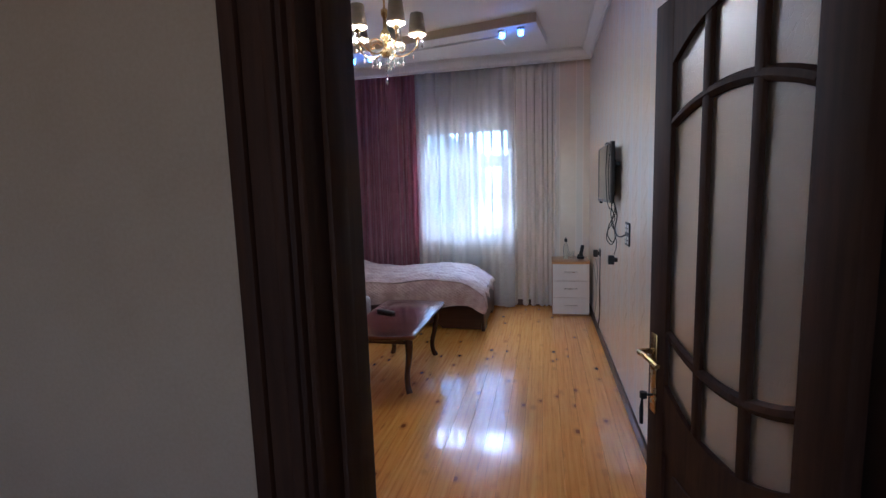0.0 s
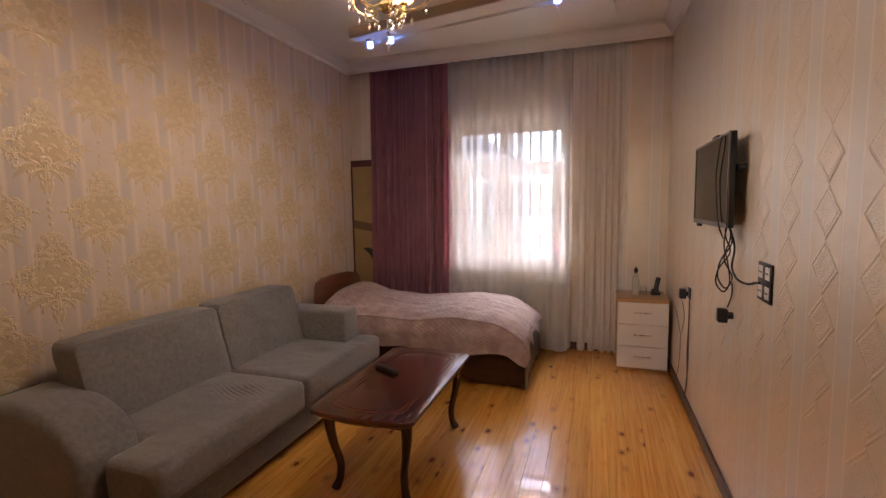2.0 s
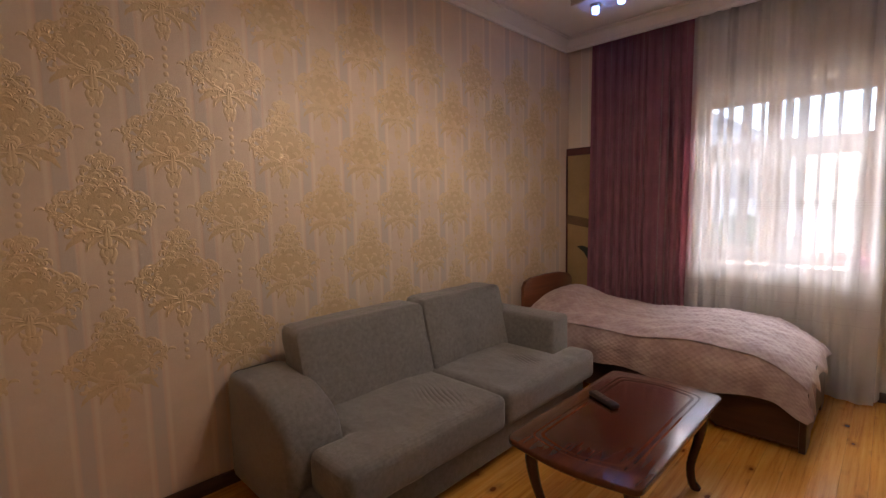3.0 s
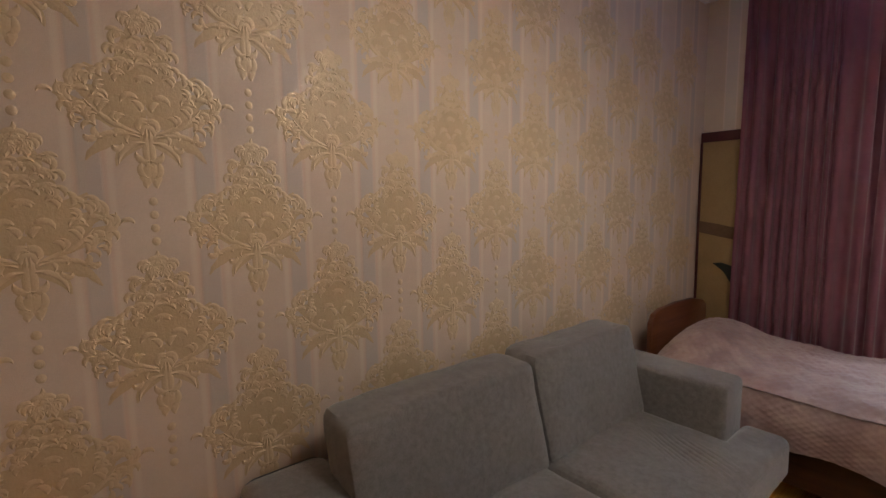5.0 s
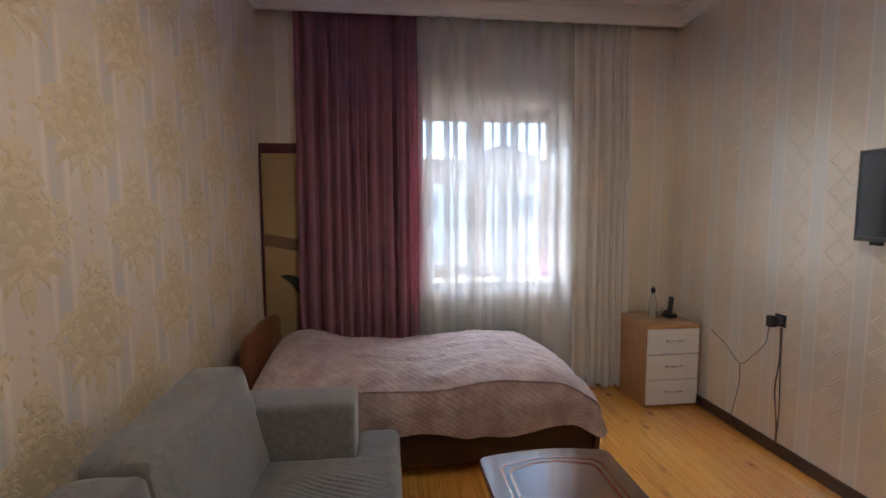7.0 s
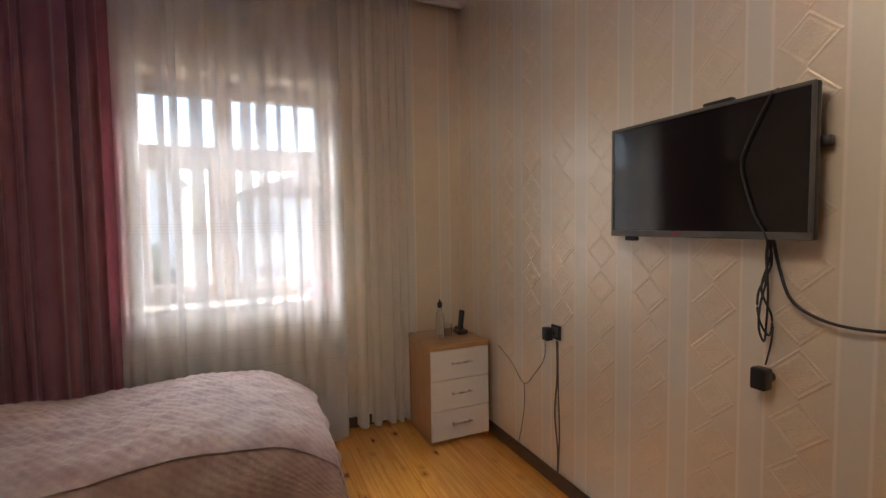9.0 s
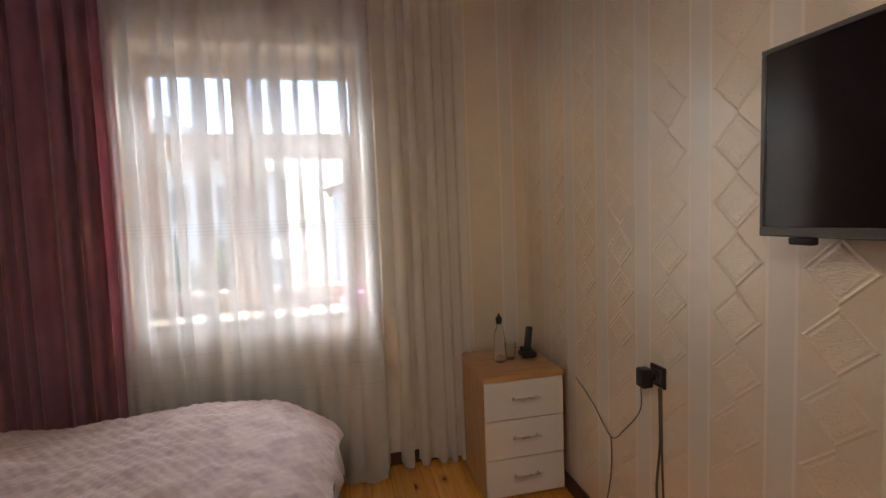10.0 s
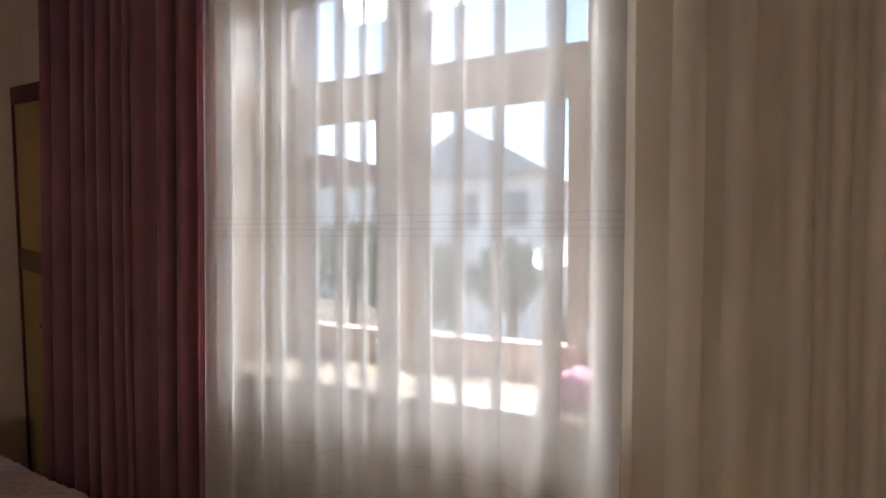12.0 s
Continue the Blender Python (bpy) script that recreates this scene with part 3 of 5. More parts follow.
# door frame and leaf
frame_ob = thing("door_frame", (1.62, 1.93, 0), "dark wenge door frame with moulded casing", "door frame", kind="structure")
part("jamb", prism([(1.162, 1.79), (DX0, 1.79), (DX0, 2.02), (0.968, 2.345), (0.932, 2.345), (0.932, 2.334), (1.162, 2.003)], 0, DZ + 0.02, "z", 0.004, 1), DOOR_WOOD, frame_ob, "splayed dark wood lining of the thick wall")
part("jamb", boxes(((DX1, 1.79, 0), (DX1 + 0.02, 2.055, DZ), 0.004)), DOOR_WOOD, frame_ob)
part("lintel", boxes(((DX0, 1.79, DZ), (DX1 + 0.02, 2.065, DZ + 0.025), 0.004)), DOOR_WOOD, frame_ob)
part("stop", boxes(((DX0, 1.86, 0), (DX0 + 0.012, 1.93, DZ), 0.003)), DOOR_WOOD, frame_ob)
for x0, x1 in ((DX0 - 0.125, DX0 - 0.012), (DX1 + 0.012, DX1 + 0.125)):
    part("casing", boxes(((x0, 1.774, 0), (x1, 1.80, DZ + 0.11), 0.006), ((x0 + 0.012, 1.762, 0), (x0 + 0.04, 1.78, DZ + 0.1), 0.006), ((x1 - 0.034, 1.764, 0), (x1 - 0.01, 1.78, DZ + 0.1), 0.006)), DOOR_WOOD, frame_ob)
part("casing", boxes(((DX0 - 0.012, 1.774, DZ + 0.012), (DX1 + 0.012, 1.80, DZ + 0.11), 0.006)), DOOR_WOOD, frame_ob)
part("casing", boxes(((0.86, 2.33, 0), (0.955, 2.35, DZ + 0.09), 0.006)), DOOR_WOOD, frame_ob)
part("casing", boxes(((0.96, YF, DZ + 0.012), (DX1 - 0.01, YF + 0.018, DZ + 0.09), 0.006)), DOOR_WOOD, frame_ob)

LEAF_W, LEAF_H, LEAF_T = 0.755, 2.03, 0.038
door = thing("door_1", (2.084, 1.990, 0.0), "open wenge door with crackled glass panes and a brass lever", "door", kind="structure", turn=102.2)
# in the leaf's own measure: x from the hinge to the lock edge, y through its thickness, z up


def arc(x0, x1, z_side, z_mid, n=14):
    return [(x0 + (x1 - x0) * i / n, z_side + (z_mid - z_side) * (1 - (2 * i / n - 1) ** 2)) for i in range(n + 1)]


GX0, GX1 = 0.115, 0.645
H2 = LEAF_T / 2
part("stile", boxes(((0.0, -H2, 0.01), (GX0, H2, LEAF_H), 0.004)), DOOR_WOOD, door, local=True)
part("stile", boxes(((GX1, -H2, 0.01), (LEAF_W, H2, LEAF_H), 0.004)), DOOR_WOOD, door, local=True)
part("top_rail", prism([(GX0, LEAF_H - 0.002), (GX1, LEAF_H - 0.002)] + arc(GX0, GX1, 1.84, 1.93)[::-1], -H2 + 0.001, H2 - 0.001, "y"), DOOR_WOOD, door, local=True, smooth=False)
part("middle_rail", prism([(GX1, 0.64), (GX0, 0.64)] + arc(GX0, GX1, 0.86, 0.775), -H2 + 0.001, H2 - 0.001, "y"), DOOR_WOOD, door, local=True, smooth=False)
part("bottom_rail", boxes(((GX0, -H2 + 0.001, 0.01), (GX1, H2 - 0.001, 0.16), 0.003)), DOOR_WOOD, door, local=True)
part("lower_panel", boxes(((GX0, -0.008, 0.16), (GX1, 0.008, 0.64)), ((GX0 + 0.05, -0.017, 0.21), (GX1 - 0.05, 0.017, 0.59), 0.012)), DOOR_WOOD, door, local=True)
for x in (0.275, 0.475):
    part("muntin", boxes(((x - 0.017, -0.017, 0.77), (x + 0.017, 0.017, 1.935), 0.008)), DOOR_WOOD, door, local=True)
for zs, zm in ((1.67, 1.725), (1.025, 0.965)):
    bm = bmesh.new()
    pts = arc(GX0, GX1, zs, zm, 18)
    tube(bm, [(x, 0, z) for x, z in pts], 0.019, 8)
    part("muntin", bm, DOOR_WOOD, door, local=True)
for lo, hi in ((GX0, 0.275), (0.275, 0.475), (0.475, GX1)):
    part("pane", boxes(((lo, -0.003, 0.78), (hi, 0.003, 1.925))), CRACKLE, door, "crackled frosted glass pane", local=True, smooth=False)
for sgn in (1, -1):
    plate = part("lock_plate", boxes(((LEAF_W - 0.065, sgn * H2, 0.74), (LEAF_W - 0.025, sgn * (H2 + 0.006), 1.01), 0.003)), BRASS, door, "brass lock plate", local=True)
    bm = bmesh.new()
    xk = LEAF_W - 0.045
    tube(bm, smooth_line([(xk, sgn * H2, 0.95), (xk, sgn * (H2 + 0.04), 0.95), (xk - 0.01, sgn * (H2 + 0.055), 0.95), (xk - 0.06, sgn * (H2 + 0.055), 0.953), (xk - 0.125, sgn * (H2 + 0.05), 0.945)], 6), 0.009)
    part("lever", bm, BRASS, plate, "brass door lever", local=True)
bm = bmesh.new()
xk = LEAF_W - 0.045
lathe(bm, [(0.0, -0.012), (0.012, -0.01), (0.012, 0.01), (0.0, 0.012)], (xk, H2 + 0.035, 0.80), 12)
tube(bm, [(xk, H2, 0.80), (xk, H2 + 0.035, 0.80)], 0.004)
tube(bm, [(xk, H2 + 0.038, 0.79), (xk + 0.002, H2 + 0.04, 0.75), (xk, H2 + 0.04, 0.70)], [0.003, 0.007, 0.006])
tagged(part("keys", bm, BLACK, door, "bunch of keys hanging from the lock", local=True))

# ---- sofa ----
sofa = thing("sofa", (-0.75, 4.55, 0), "grey chenille two-seat sofa with loose back cushions", "sofa")
part("base", boxes(((-1.24, 3.52, 0.035), (-0.315, 5.62, 0.235), 0.025, 3)), SOFA, sofa)
part("back_frame", boxes(((-1.25, 3.5, 0.2), (-1.06, 5.6, 0.60), 0.04, 3)), SOFA, sofa)


def seat(y0, y1, lobe, xa, seed):
    """A seat cushion that wraps in front of the arm at one end."""
    pts = [(-1.08, y0), (-1.08, y1), (-0.25, y1), (-0.25, y0)]
    if lobe < y0:
        pts = [(-1.08, y0), (-1.08, y1), (-0.25, y1), (-0.25, lobe), (xa, lobe), (xa, y0)]
    elif lobe > y1:
        pts = [(-1.08, y0), (-1.08, y1), (xa, y1), (xa, lobe), (-0.25, lobe), (-0.25, y0)]
    bm = prism(pts, 0.225, 0.425, "z", 0.045, 4)
    bmesh.ops.triangulate(bm, faces=[f for f in bm.faces if len(f.verts) > 4])
    xc, yc = -0.52, y0 + 0.66 * (y1 - y0)   # where the cover is creased

    def coarse(e):
        m = (e.verts[0].co + e.verts[1].co) / 2
        if m.z < 0.36:
            return 0.07
        return 0.006 if abs(m.y - yc) < 0.20 and abs(m.x - xc) < 0.22 else 0.02

    for _ in range(8):
        es = [e for e in bm.edges if e.calc_length() > coarse(e)]
        if es:
            bmesh.ops.subdivide_edges(bm, edges=es, cuts=1)
            bmesh.ops.triangulate(bm, faces=[f for f in bm.faces if len(f.verts) > 3])
    ym = (y0 + y1) / 2
    for v in bm.verts:
        c = v.co
        if c.z > 0.3:
            crown = 0.018 * max(0, 1 - ((c.y - ym) / (0.55 * (y1 - y0))) ** 2) * max(0, 1 - ((c.x + 0.66) / 0.5) ** 2)
            fine = abs(math.sin((c.x * 0.45 + c.y) * 100 + 2.2 * noise.noise(c * 6 + Vector((seed, 3, 0)))))
            crease = -0.011 * (1 - fine) ** 2 * math.exp(-((c.y - yc) / 0.085) ** 2 - ((c.x - xc) / 0.13) ** 2)
            crease += 0.0022 * noise.noise(Vector((c.x * 7, c.y * 15, seed)))
            c.z += crown + crease + 0.006 * noise.noise(c * 6 + Vector((seed, 0, 0)))
        else:
            c.x += 0.006 * noise.noise(c * 8 + Vector((seed, 1, 0)))
    return bm


part("seat_cushion", seat(3.765, 4.612, 3.56, -0.57, 1), SOFA, sofa)
part("seat_cushion", seat(4.618, 5.405, 5.655, -0.455, 5), SOFA, sofa)


def slant_back(bm, lean, z0):
    for v in bm.verts:
        v.co.x -= (v.co.z - z0) * lean
    return bm


part("back_cushion", slant_back(puff((-1.03, 3.73, 0.40), (-0.83, 4.62, 0.855), 3, 16, 0.10, 0.005, 16), 0.24, 0.42), SOFA, sofa)
part("back_cushion", slant_back(puff((-1.03, 4.63, 0.40), (-0.83, 5.44, 0.865), 8, 16, 0.10, 0.005, 16), 0.24, 0.42), SOFA, sofa)
# the near arm slopes down and rounds over at its front
prof = [(-1.25, 0.05), (-1.25, 0.60), (-1.20, 0.645), (-0.98, 0.645), (-0.80, 0.615), (-0.67, 0.555), (-0.60, 0.47), (-0.575, 0.38), (-0.575, 0.05)]
arm_bm = prism([(x, z) for x, z in prof], 3.475, 3.775, "y", 0.05, 4)
part("armrest", arm_bm, SOFA, sofa)
part("armrest", boxes(((-1.24, 5.405, 0.05), (-0.455, 5.645, 0.665), 0.03, 4)), SOFA, sofa)
for x, y in ((-1.18, 3.58), (-0.38, 3.58), (-1.18, 5.55), (-0.38, 5.55)):
    bm = bmesh.new()
    lathe(bm, [(0.018, 0.0), (0.022, 0.036)], (x, y, 0.0), 10)
    part("foot", bm, BLACK, sofa)

# ---- coffee table ----
TX0, TX1, TY0, TY1, TZ = 0.075, 0.655, 4.14, 5.225, 0.482
table = thing("coffee_table", ((TX0 + TX1) / 2, (TY0 + TY1) / 2, 0), "polished reddish-brown wooden coffee table on curved legs", "table")


def table_outline(inset):
    """A rectangle with bowed ends and rounded corners."""
    x0, x1, y0, y1 = TX0 + inset, TX1 - inset, TY0 + inset, TY1 - inset
    r, out = 0.05, []
    for cx, cy, a0 in ((x1 - r, y0 + r, -90), (x1 - r, y1 - r, 0), (x0 + r, y1 - r, 90), (x0 + r, y0 + r, 180)):
        for k in range(6):
            a = radians(a0 + 90 * k / 5)
            out.append((cx + r * math.cos(a), cy + r * math.sin(a)))
        nx = {-90: None, 0: "top", 90: None, 180: "bot"}[a0]
        if nx:
            for k in range(1, 8):
                t = k / 8
                if nx == "top":
                    out.append((x1 - r + (x0 - x1 + 2 * r) * t, y1 + 0.03 * math.sin(math.pi * t)))
                else:
                    out.append((x0 + r + (x1 - x0 - 2 * r) * t, y0 - 0.03 * math.sin(math.pi * t)))
    return out


part("tabletop", prism(table_outline(0.0), TZ - 0.03, TZ, "z", 0.008, 3), TABLE_WOOD, table)
part("edge_moulding", prism(table_outline(0.018), TZ - 0.042, TZ - 0.029, "z", 0.003, 1), TABLE_LEG, table)
bm = bmesh.new()
for i0, i1 in ((0.075, 0.083), (0.10, 0.112)):
    o, i = table_outline(i0), table_outline(i1)
    vo, vi = [bm.verts.new((*p, TZ + 0.0006)) for p in o], [bm.verts.new((*p, TZ + 0.0006)) for p in i]
    for k in range(len(o)):
        j = (k + 1) % len(o)
        bm.faces.new((vo[k], vo[j], vi[j], vi[k]))
part("inlay", bm, TABLE_INLAY, table, "lighter inlaid border lines")
part("apron", boxes(((TX0 + 0.09, TY0 + 0.11, TZ - 0.10), (TX1 - 0.09, TY1 - 0.11, TZ - 0.04), 0.005)), TABLE_LEG, table)
for sx, sy in ((-1, -1), (1, -1), (-1, 1), (1, 1)):
    cx, cy = ((TX0 + TX1) / 2 + sx * 0.205, (TY0 + TY1) / 2 + sy * 0.42)
    dx, dy = sx * 0.7, sy * 0.7
    line = smooth_line([(cx, cy, TZ - 0.04), (cx + 0.022 * dx, cy + 0.022 * dy, 0.37), (cx + 0.006 * dx, cy + 0.006 * dy, 0.26), (cx - 0.028 * dx, cy - 0.028 * dy, 0.14), (cx - 0.022 * dx, cy - 0.022 * dy, 0.05), (cx + 0.004 * dx, cy + 0.004 * dy, 0.0)], 5)
    rr = [0.034 - 0.013 * min(1, i / 12) + (0.004 * max(0, (i - 20) / 5)) for i in range(len(line))]
    part("leg", tube(bmesh.new(), line, rr, 10), TABLE_LEG, table)
remote = thing("remote_control", (0.235, 4.755, TZ), "black remote control lying on the coffee table", "remote", turn=-28)
part("body", boxes(((-0.095, -0.024, 0.0015), (0.095, 0.024, 0.024), 0.008, 3)), BLACK, remote, local=True)
for i in range(5):
    for j in range(3):
        part("button", boxes(((-0.075 + 0.027 * i, -0.016 + 0.012 * j, 0.0235), (-0.061 + 0.027 * i, -0.008 + 0.012 * j, 0.0262), 0.001, 1)), BEZEL, remote, local=True)

# ---- bed ----
bed = thing("bed", (-0.15, 6.35, 0), "dark walnut single bed with a low headboard", "bed")
BX0, BX1, BY0, BY1 = -1.11, 0.90, 5.875, 6.80
rail = [(BX0, 0.32), (BX0, 0.02), (BX0 + 0.12, 0.02), (BX0 + 0.16, 0.07), (BX0 + 0.50, 0.07), (0.20, 0.07), (0.42, 0.07), (0.47, 0.02), (BX1, 0.02), (BX1, 0.32)]
for y in (BY0, BY1 - 0.025):
    part("side_rail", prism(rail, y, y + 0.025, "y", 0.003, 1), BED_WOOD, bed)
foot = [(BY0 - 0.015, 0.0), (BY0 + 0.17, 0.0), (BY0 + 0.20, 0.055), (BY1 - 0.20, 0.055), (BY1 - 0.17, 0.0), (BY1 + 0.015, 0.0), (BY1 + 0.03, 0.2), (BY1 + 0.015, 0.36), (BY1 - 0.1, 0.415), (BY0 + 0.46, 0.44), (BY0 + 0.1, 0.415), (BY0 - 0.015, 0.36), (BY0 - 0.03, 0.2)]
part("footboard", prism(foot, BX1, BX1 + 0.035, "x", 0.006, 2), BED_WOOD, bed)
headb = [(6.02, 0.0), (6.88, 0.0), (6.88, 0.72), (6.82, 0.765), (6.65, 0.80), (6.40, 0.81), (6.15, 0.80), (6.06, 0.775), (6.02, 0.72)]
part("headboard", prism(headb, BX0 - 0.035, BX0, "x", 0.008, 2), HEAD_WOOD, bed)
part("mattress", boxes(((BX0 + 0.01, BY0 + 0.03, 0.25), (BX1 - 0.01, BY1 - 0.03, 0.47), 0.05, 4)), MATTRESS, bed)


def spread():
    """A quilted cover over mattress and pillow, hanging over the front side and the foot corner."""
    bm = bmesh.new()
    nu, nv = 250, 132
    x0, x1 = BX0 + 0.015, BX1 + 0.03
    rows = []
    for i in range(nu + 1):
        u = i / nu
        x = x0 + (x1 - x0) * u
        row = []
        hem = 0.262 + 0.02 * math.sin(u * 17) + 0.03 * noise.noise(Vector((u * 6, 4, 0))) - 0.04 * max(0, (u - 0.93) / 0.07)
        for j in range(nv + 1):
            v = j / nv
            # v from the far edge over the top to the hem in front
            ytop = BY1 - 0.02 - (BY1 - BY0 - 0.0) * min(1, v / 0.68)
            z = 0.555 + 0.03 * math.sin(2.3 * u + 0.6) + 0.03 * noise.noise(Vector((x * 2.2, ytop * 2.4, 1)))
            z += 0.125 * math.exp(-((x + 0.86) / 0.26) ** 2) * math.exp(-((ytop - 6.40) / 0.36) ** 4)
            z += 0.03 * math.exp(-((x - 0.50) / 0.28) ** 2)
            z -= 0.015 * math.exp(-((x + 0.15) / 0.25) ** 2)
            edge = max(0.0, min(1, (v - 0.52) / 0.16))
            z -= 0.055 * edge ** 2
            z -= 0.13 * max(0, (u - 0.86) / 0.14) ** 1.7 + 0.10 * max(0, (0.06 - u) / 0.06) ** 2
            y = ytop
            if v > 0.68:
                w = (v - 0.68) / 0.32
                z = z + (hem - z) * w ** 0.92
                y = BY0 - 0.035 * math.sin(min(1, w * 2.2) * math.pi / 2) - 0.016 * w * (1 + math.sin(u * 34 + 3 * noise.noise(Vector((u * 5, 0, 0)))))
            p = Vector((x, y, z))
            a, b = (x + (v * 1.38)) * 60, (x - (v * 1.38)) * 60
            q = abs(math.sin(a)) * abs(math.sin(b))
            lift = 0.0068 * (q ** 0.45) + 0.005 * noise.noise(p * 22) + 0.013 * noise.noise(Vector((p.x * 5, p.y * 11, 2)))
            turn = max(0.0, min(1.0, (v - 0.60) / 0.16))
            p.z += lift * (1 - turn)
            p.y -= 0.6 * lift * turn
            row.append(bm.verts.new(p))
        rows.append(row)
    for i in range(nu):
        for j in range(nv):
            bm.faces.new((rows[i][j], rows[i + 1][j], rows[i + 1][j + 1], rows[i][j + 1]))
    # the flap at the foot
    last = rows[-1]
    prev = last
    for k in range(1, 9):
        t = k / 8
        nxt = []
        for j in range(nv + 1):
            c = last[j].co
            zt = min(c.z, 0.30 + 0.09 * abs(math.sin(j * 0.083 + 1)))
            if j / nv > 0.60:
                zt = min(zt, 0.24)
            nxt.append(bm.verts.new((c.x + 0.025 * math.sin(t * math.pi / 2) + 0.012 * t * math.sin(j * 0.32), c.y, c.z + (zt - c.z) * t)))
        for j in range(nv):
            bm.faces.new((prev[j], nxt[j], nxt[j + 1], prev[j + 1]))
        prev = nxt
    bmesh.ops.recalc_face_normals(bm, faces=bm.faces)
    return bm


single("bedspread", spread(), QUILT, "dusty pink quilted satin spread over the bed and pillow", "bedspread")

# ---- bedside cabinet and what stands on it ----
NX0, NX1, NY0, NY1, NZ = 1.652, 2.072, 6.575, 7.02, 0.65
cab = thing("bedside_cabinet", ((NX0 + NX1) / 2, (NY0 + NY1) / 2, 0), "oak and white bedside cabinet with three drawers", "cabinet")
part("body", boxes(((NX0, NY0 + 0.018, 0.0), (NX0 + 0.018, NY1, NZ - 0.03), 0.002, 1), ((NX1 - 0.018, NY0 + 0.018, 0.0), (NX1, NY1, NZ - 0.03), 0.002, 1), ((NX0 + 0.018, NY0 + 0.02, 0.03), (NX1 - 0.018, NY1, 0.05)), ((NX0 + 0.018, NY1 - 0.012, 0.05), (NX1 - 0.018, NY1 - 0.002, NZ - 0.03)), ((NX0 + 0.018, NY0 + 0.03, 0.0), (NX1 - 0.018, NY0 + 0.045, 0.03))), OAK, cab)
part("top", boxes(((NX0 - 0.004, NY0 - 0.002, NZ - 0.03), (NX1 + 0.004, NY1 + 0.002, NZ), 0.003)), OAK_TOP, cab, "oak top board")
for k in range(3):
    z0 = 0.025 + 0.199 * k
    dr = part("drawer", boxes(((NX0 + 0.002, NY0, z0), (NX1 - 0.002, NY0 + 0.018, z0 + 0.195), 0.002, 1)), WHITE_LAM, cab, "white drawer front")
    bm = bmesh.new()
    xm, zh = (NX0 + NX1) / 2, z0 + 0.108
    tube(bm, [(xm - 0.075, NY0 - 0.024, zh), (xm + 0.075, NY0 - 0.024, zh)], 0.005, 8)
    for s in (-0.06, 0.06):
        tube(bm, [(xm + s, NY0, zh), (xm + s, NY0 - 0.024, zh)], 0.005, 8)
    part("handle", bm, CHROME, dr, "brushed metal bar handle")
bottle = thing("bottle", (1.815, 6.80, NZ), "clear glass bottle with a dark stopper", "bottle")
bm = bmesh.new()
lathe(bm, [(0.028, 0.0), (0.031, 0.006), (0.031, 0.13), (0.026, 0.16), (0.014, 0.185), (0.013, 0.215), (0.011, 0.215), (0.012, 0.186), (0.024, 0.158), (0.0285, 0.13), (0.0285, 0.008), (0.0, 0.007)], (1.815, 6.80, NZ), 24)
part("glass_body", bm, BOTTLE, bottle)
bm = bmesh.new()
lathe(bm, [(0.012, 0.205), (0.017, 0.215), (0.018, 0.235), (0.013, 0.245), (0.006, 0.25), (0.005, 0.262), (0.0, 0.264)], (1.815, 6.80, NZ), 16)
part("stopper", bm, BLACK, bottle, "dark stopper")
bm = bmesh.new()
lathe(bm, [(0.024, 0.0), (0.029, 0.085), (0.027, 0.085), (0.0225, 0.006), (0.0, 0.005)], (1.885, 6.82, NZ), 20)
single("drinking_glass", bm, BOTTLE, "small clear drinking glass on the bedside cabinet", "glass")
phone = thing("cordless_phone", (1.985, 6.84, NZ), "black cordless phone standing in its cradle", "phone")
part("cradle", boxes(((1.945, 6.79, NZ), (2.03, 6.88, NZ + 0.03), 0.012, 3), ((1.955, 6.84, NZ + 0.02), (2.02, 6.875, NZ + 0.05), 0.01, 3)), BLACK, phone)
hs = boxes(((-0.02, -0.012, 0.0), (0.02, 0.012, 0.145), 0.009, 3))
bmesh.ops.transform(hs, matrix=pose(1.985, 6.835, NZ + 0.02, -10, 12, 0), verts=hs.verts)
part("handset", hs, BLACK, phone)

# ---- television and cables ----
TVY0, TVY1, TVZ0, TVZ1 = 4.66, 5.42, 1.375, 1.82
tv = thing("television", (2.05, 5.04, TVZ0), "wall-mounted flat black television with a grey bezel", "television")
part("case", boxes(((2.038, TVY0, TVZ0), (2.062, TVY1, TVZ1), 0.006), ((2.062, TVY0 + 0.12, TVZ0 + 0.05), (2.088, TVY1 - 0.12, TVZ1 - 0.12), 0.012)), BLACK, tv)
for a, b in (((2.03, TVY0, TVZ0), (2.0385, TVY1, TVZ0 + 0.024)), ((2.03, TVY0, TVZ1 - 0.012), (2.0385, TVY1, TVZ1)), ((2.03, TVY0, TVZ0 + 0.024), (2.0385, TVY0 + 0.012, TVZ1 - 0.012)), ((2.03, TVY1 - 0.012, TVZ0 + 0.024), (2.0385, TVY1, TVZ1 - 0.012))):
    part("bezel", boxes((a, b, 0.002, 1)), BEZEL, tv)
part("screen", boxes(((2.034, TVY0 + 0.012, TVZ0 + 0.024), (2.0384, TVY1 - 0.012, TVZ1 - 0.012))), SCREEN, tv, "switched-off black screen", smooth=False)
part("badge", boxes(((2.0285, 5.09, TVZ0 + 0.008), (2.0302, 5.11, TVZ0 + 0.018))), RED_MARK, tv, "small red badge")
part("sensor", boxes(((2.032, 5.29, TVZ0 - 0.018), (2.055, 5.345, TVZ0), 0.004)), BLACK, tv)
part("clip", boxes(((2.03, 4.90, TVZ1), (2.055, 5.0, TVZ1 + 0.012), 0.003)), BLACK, tv)
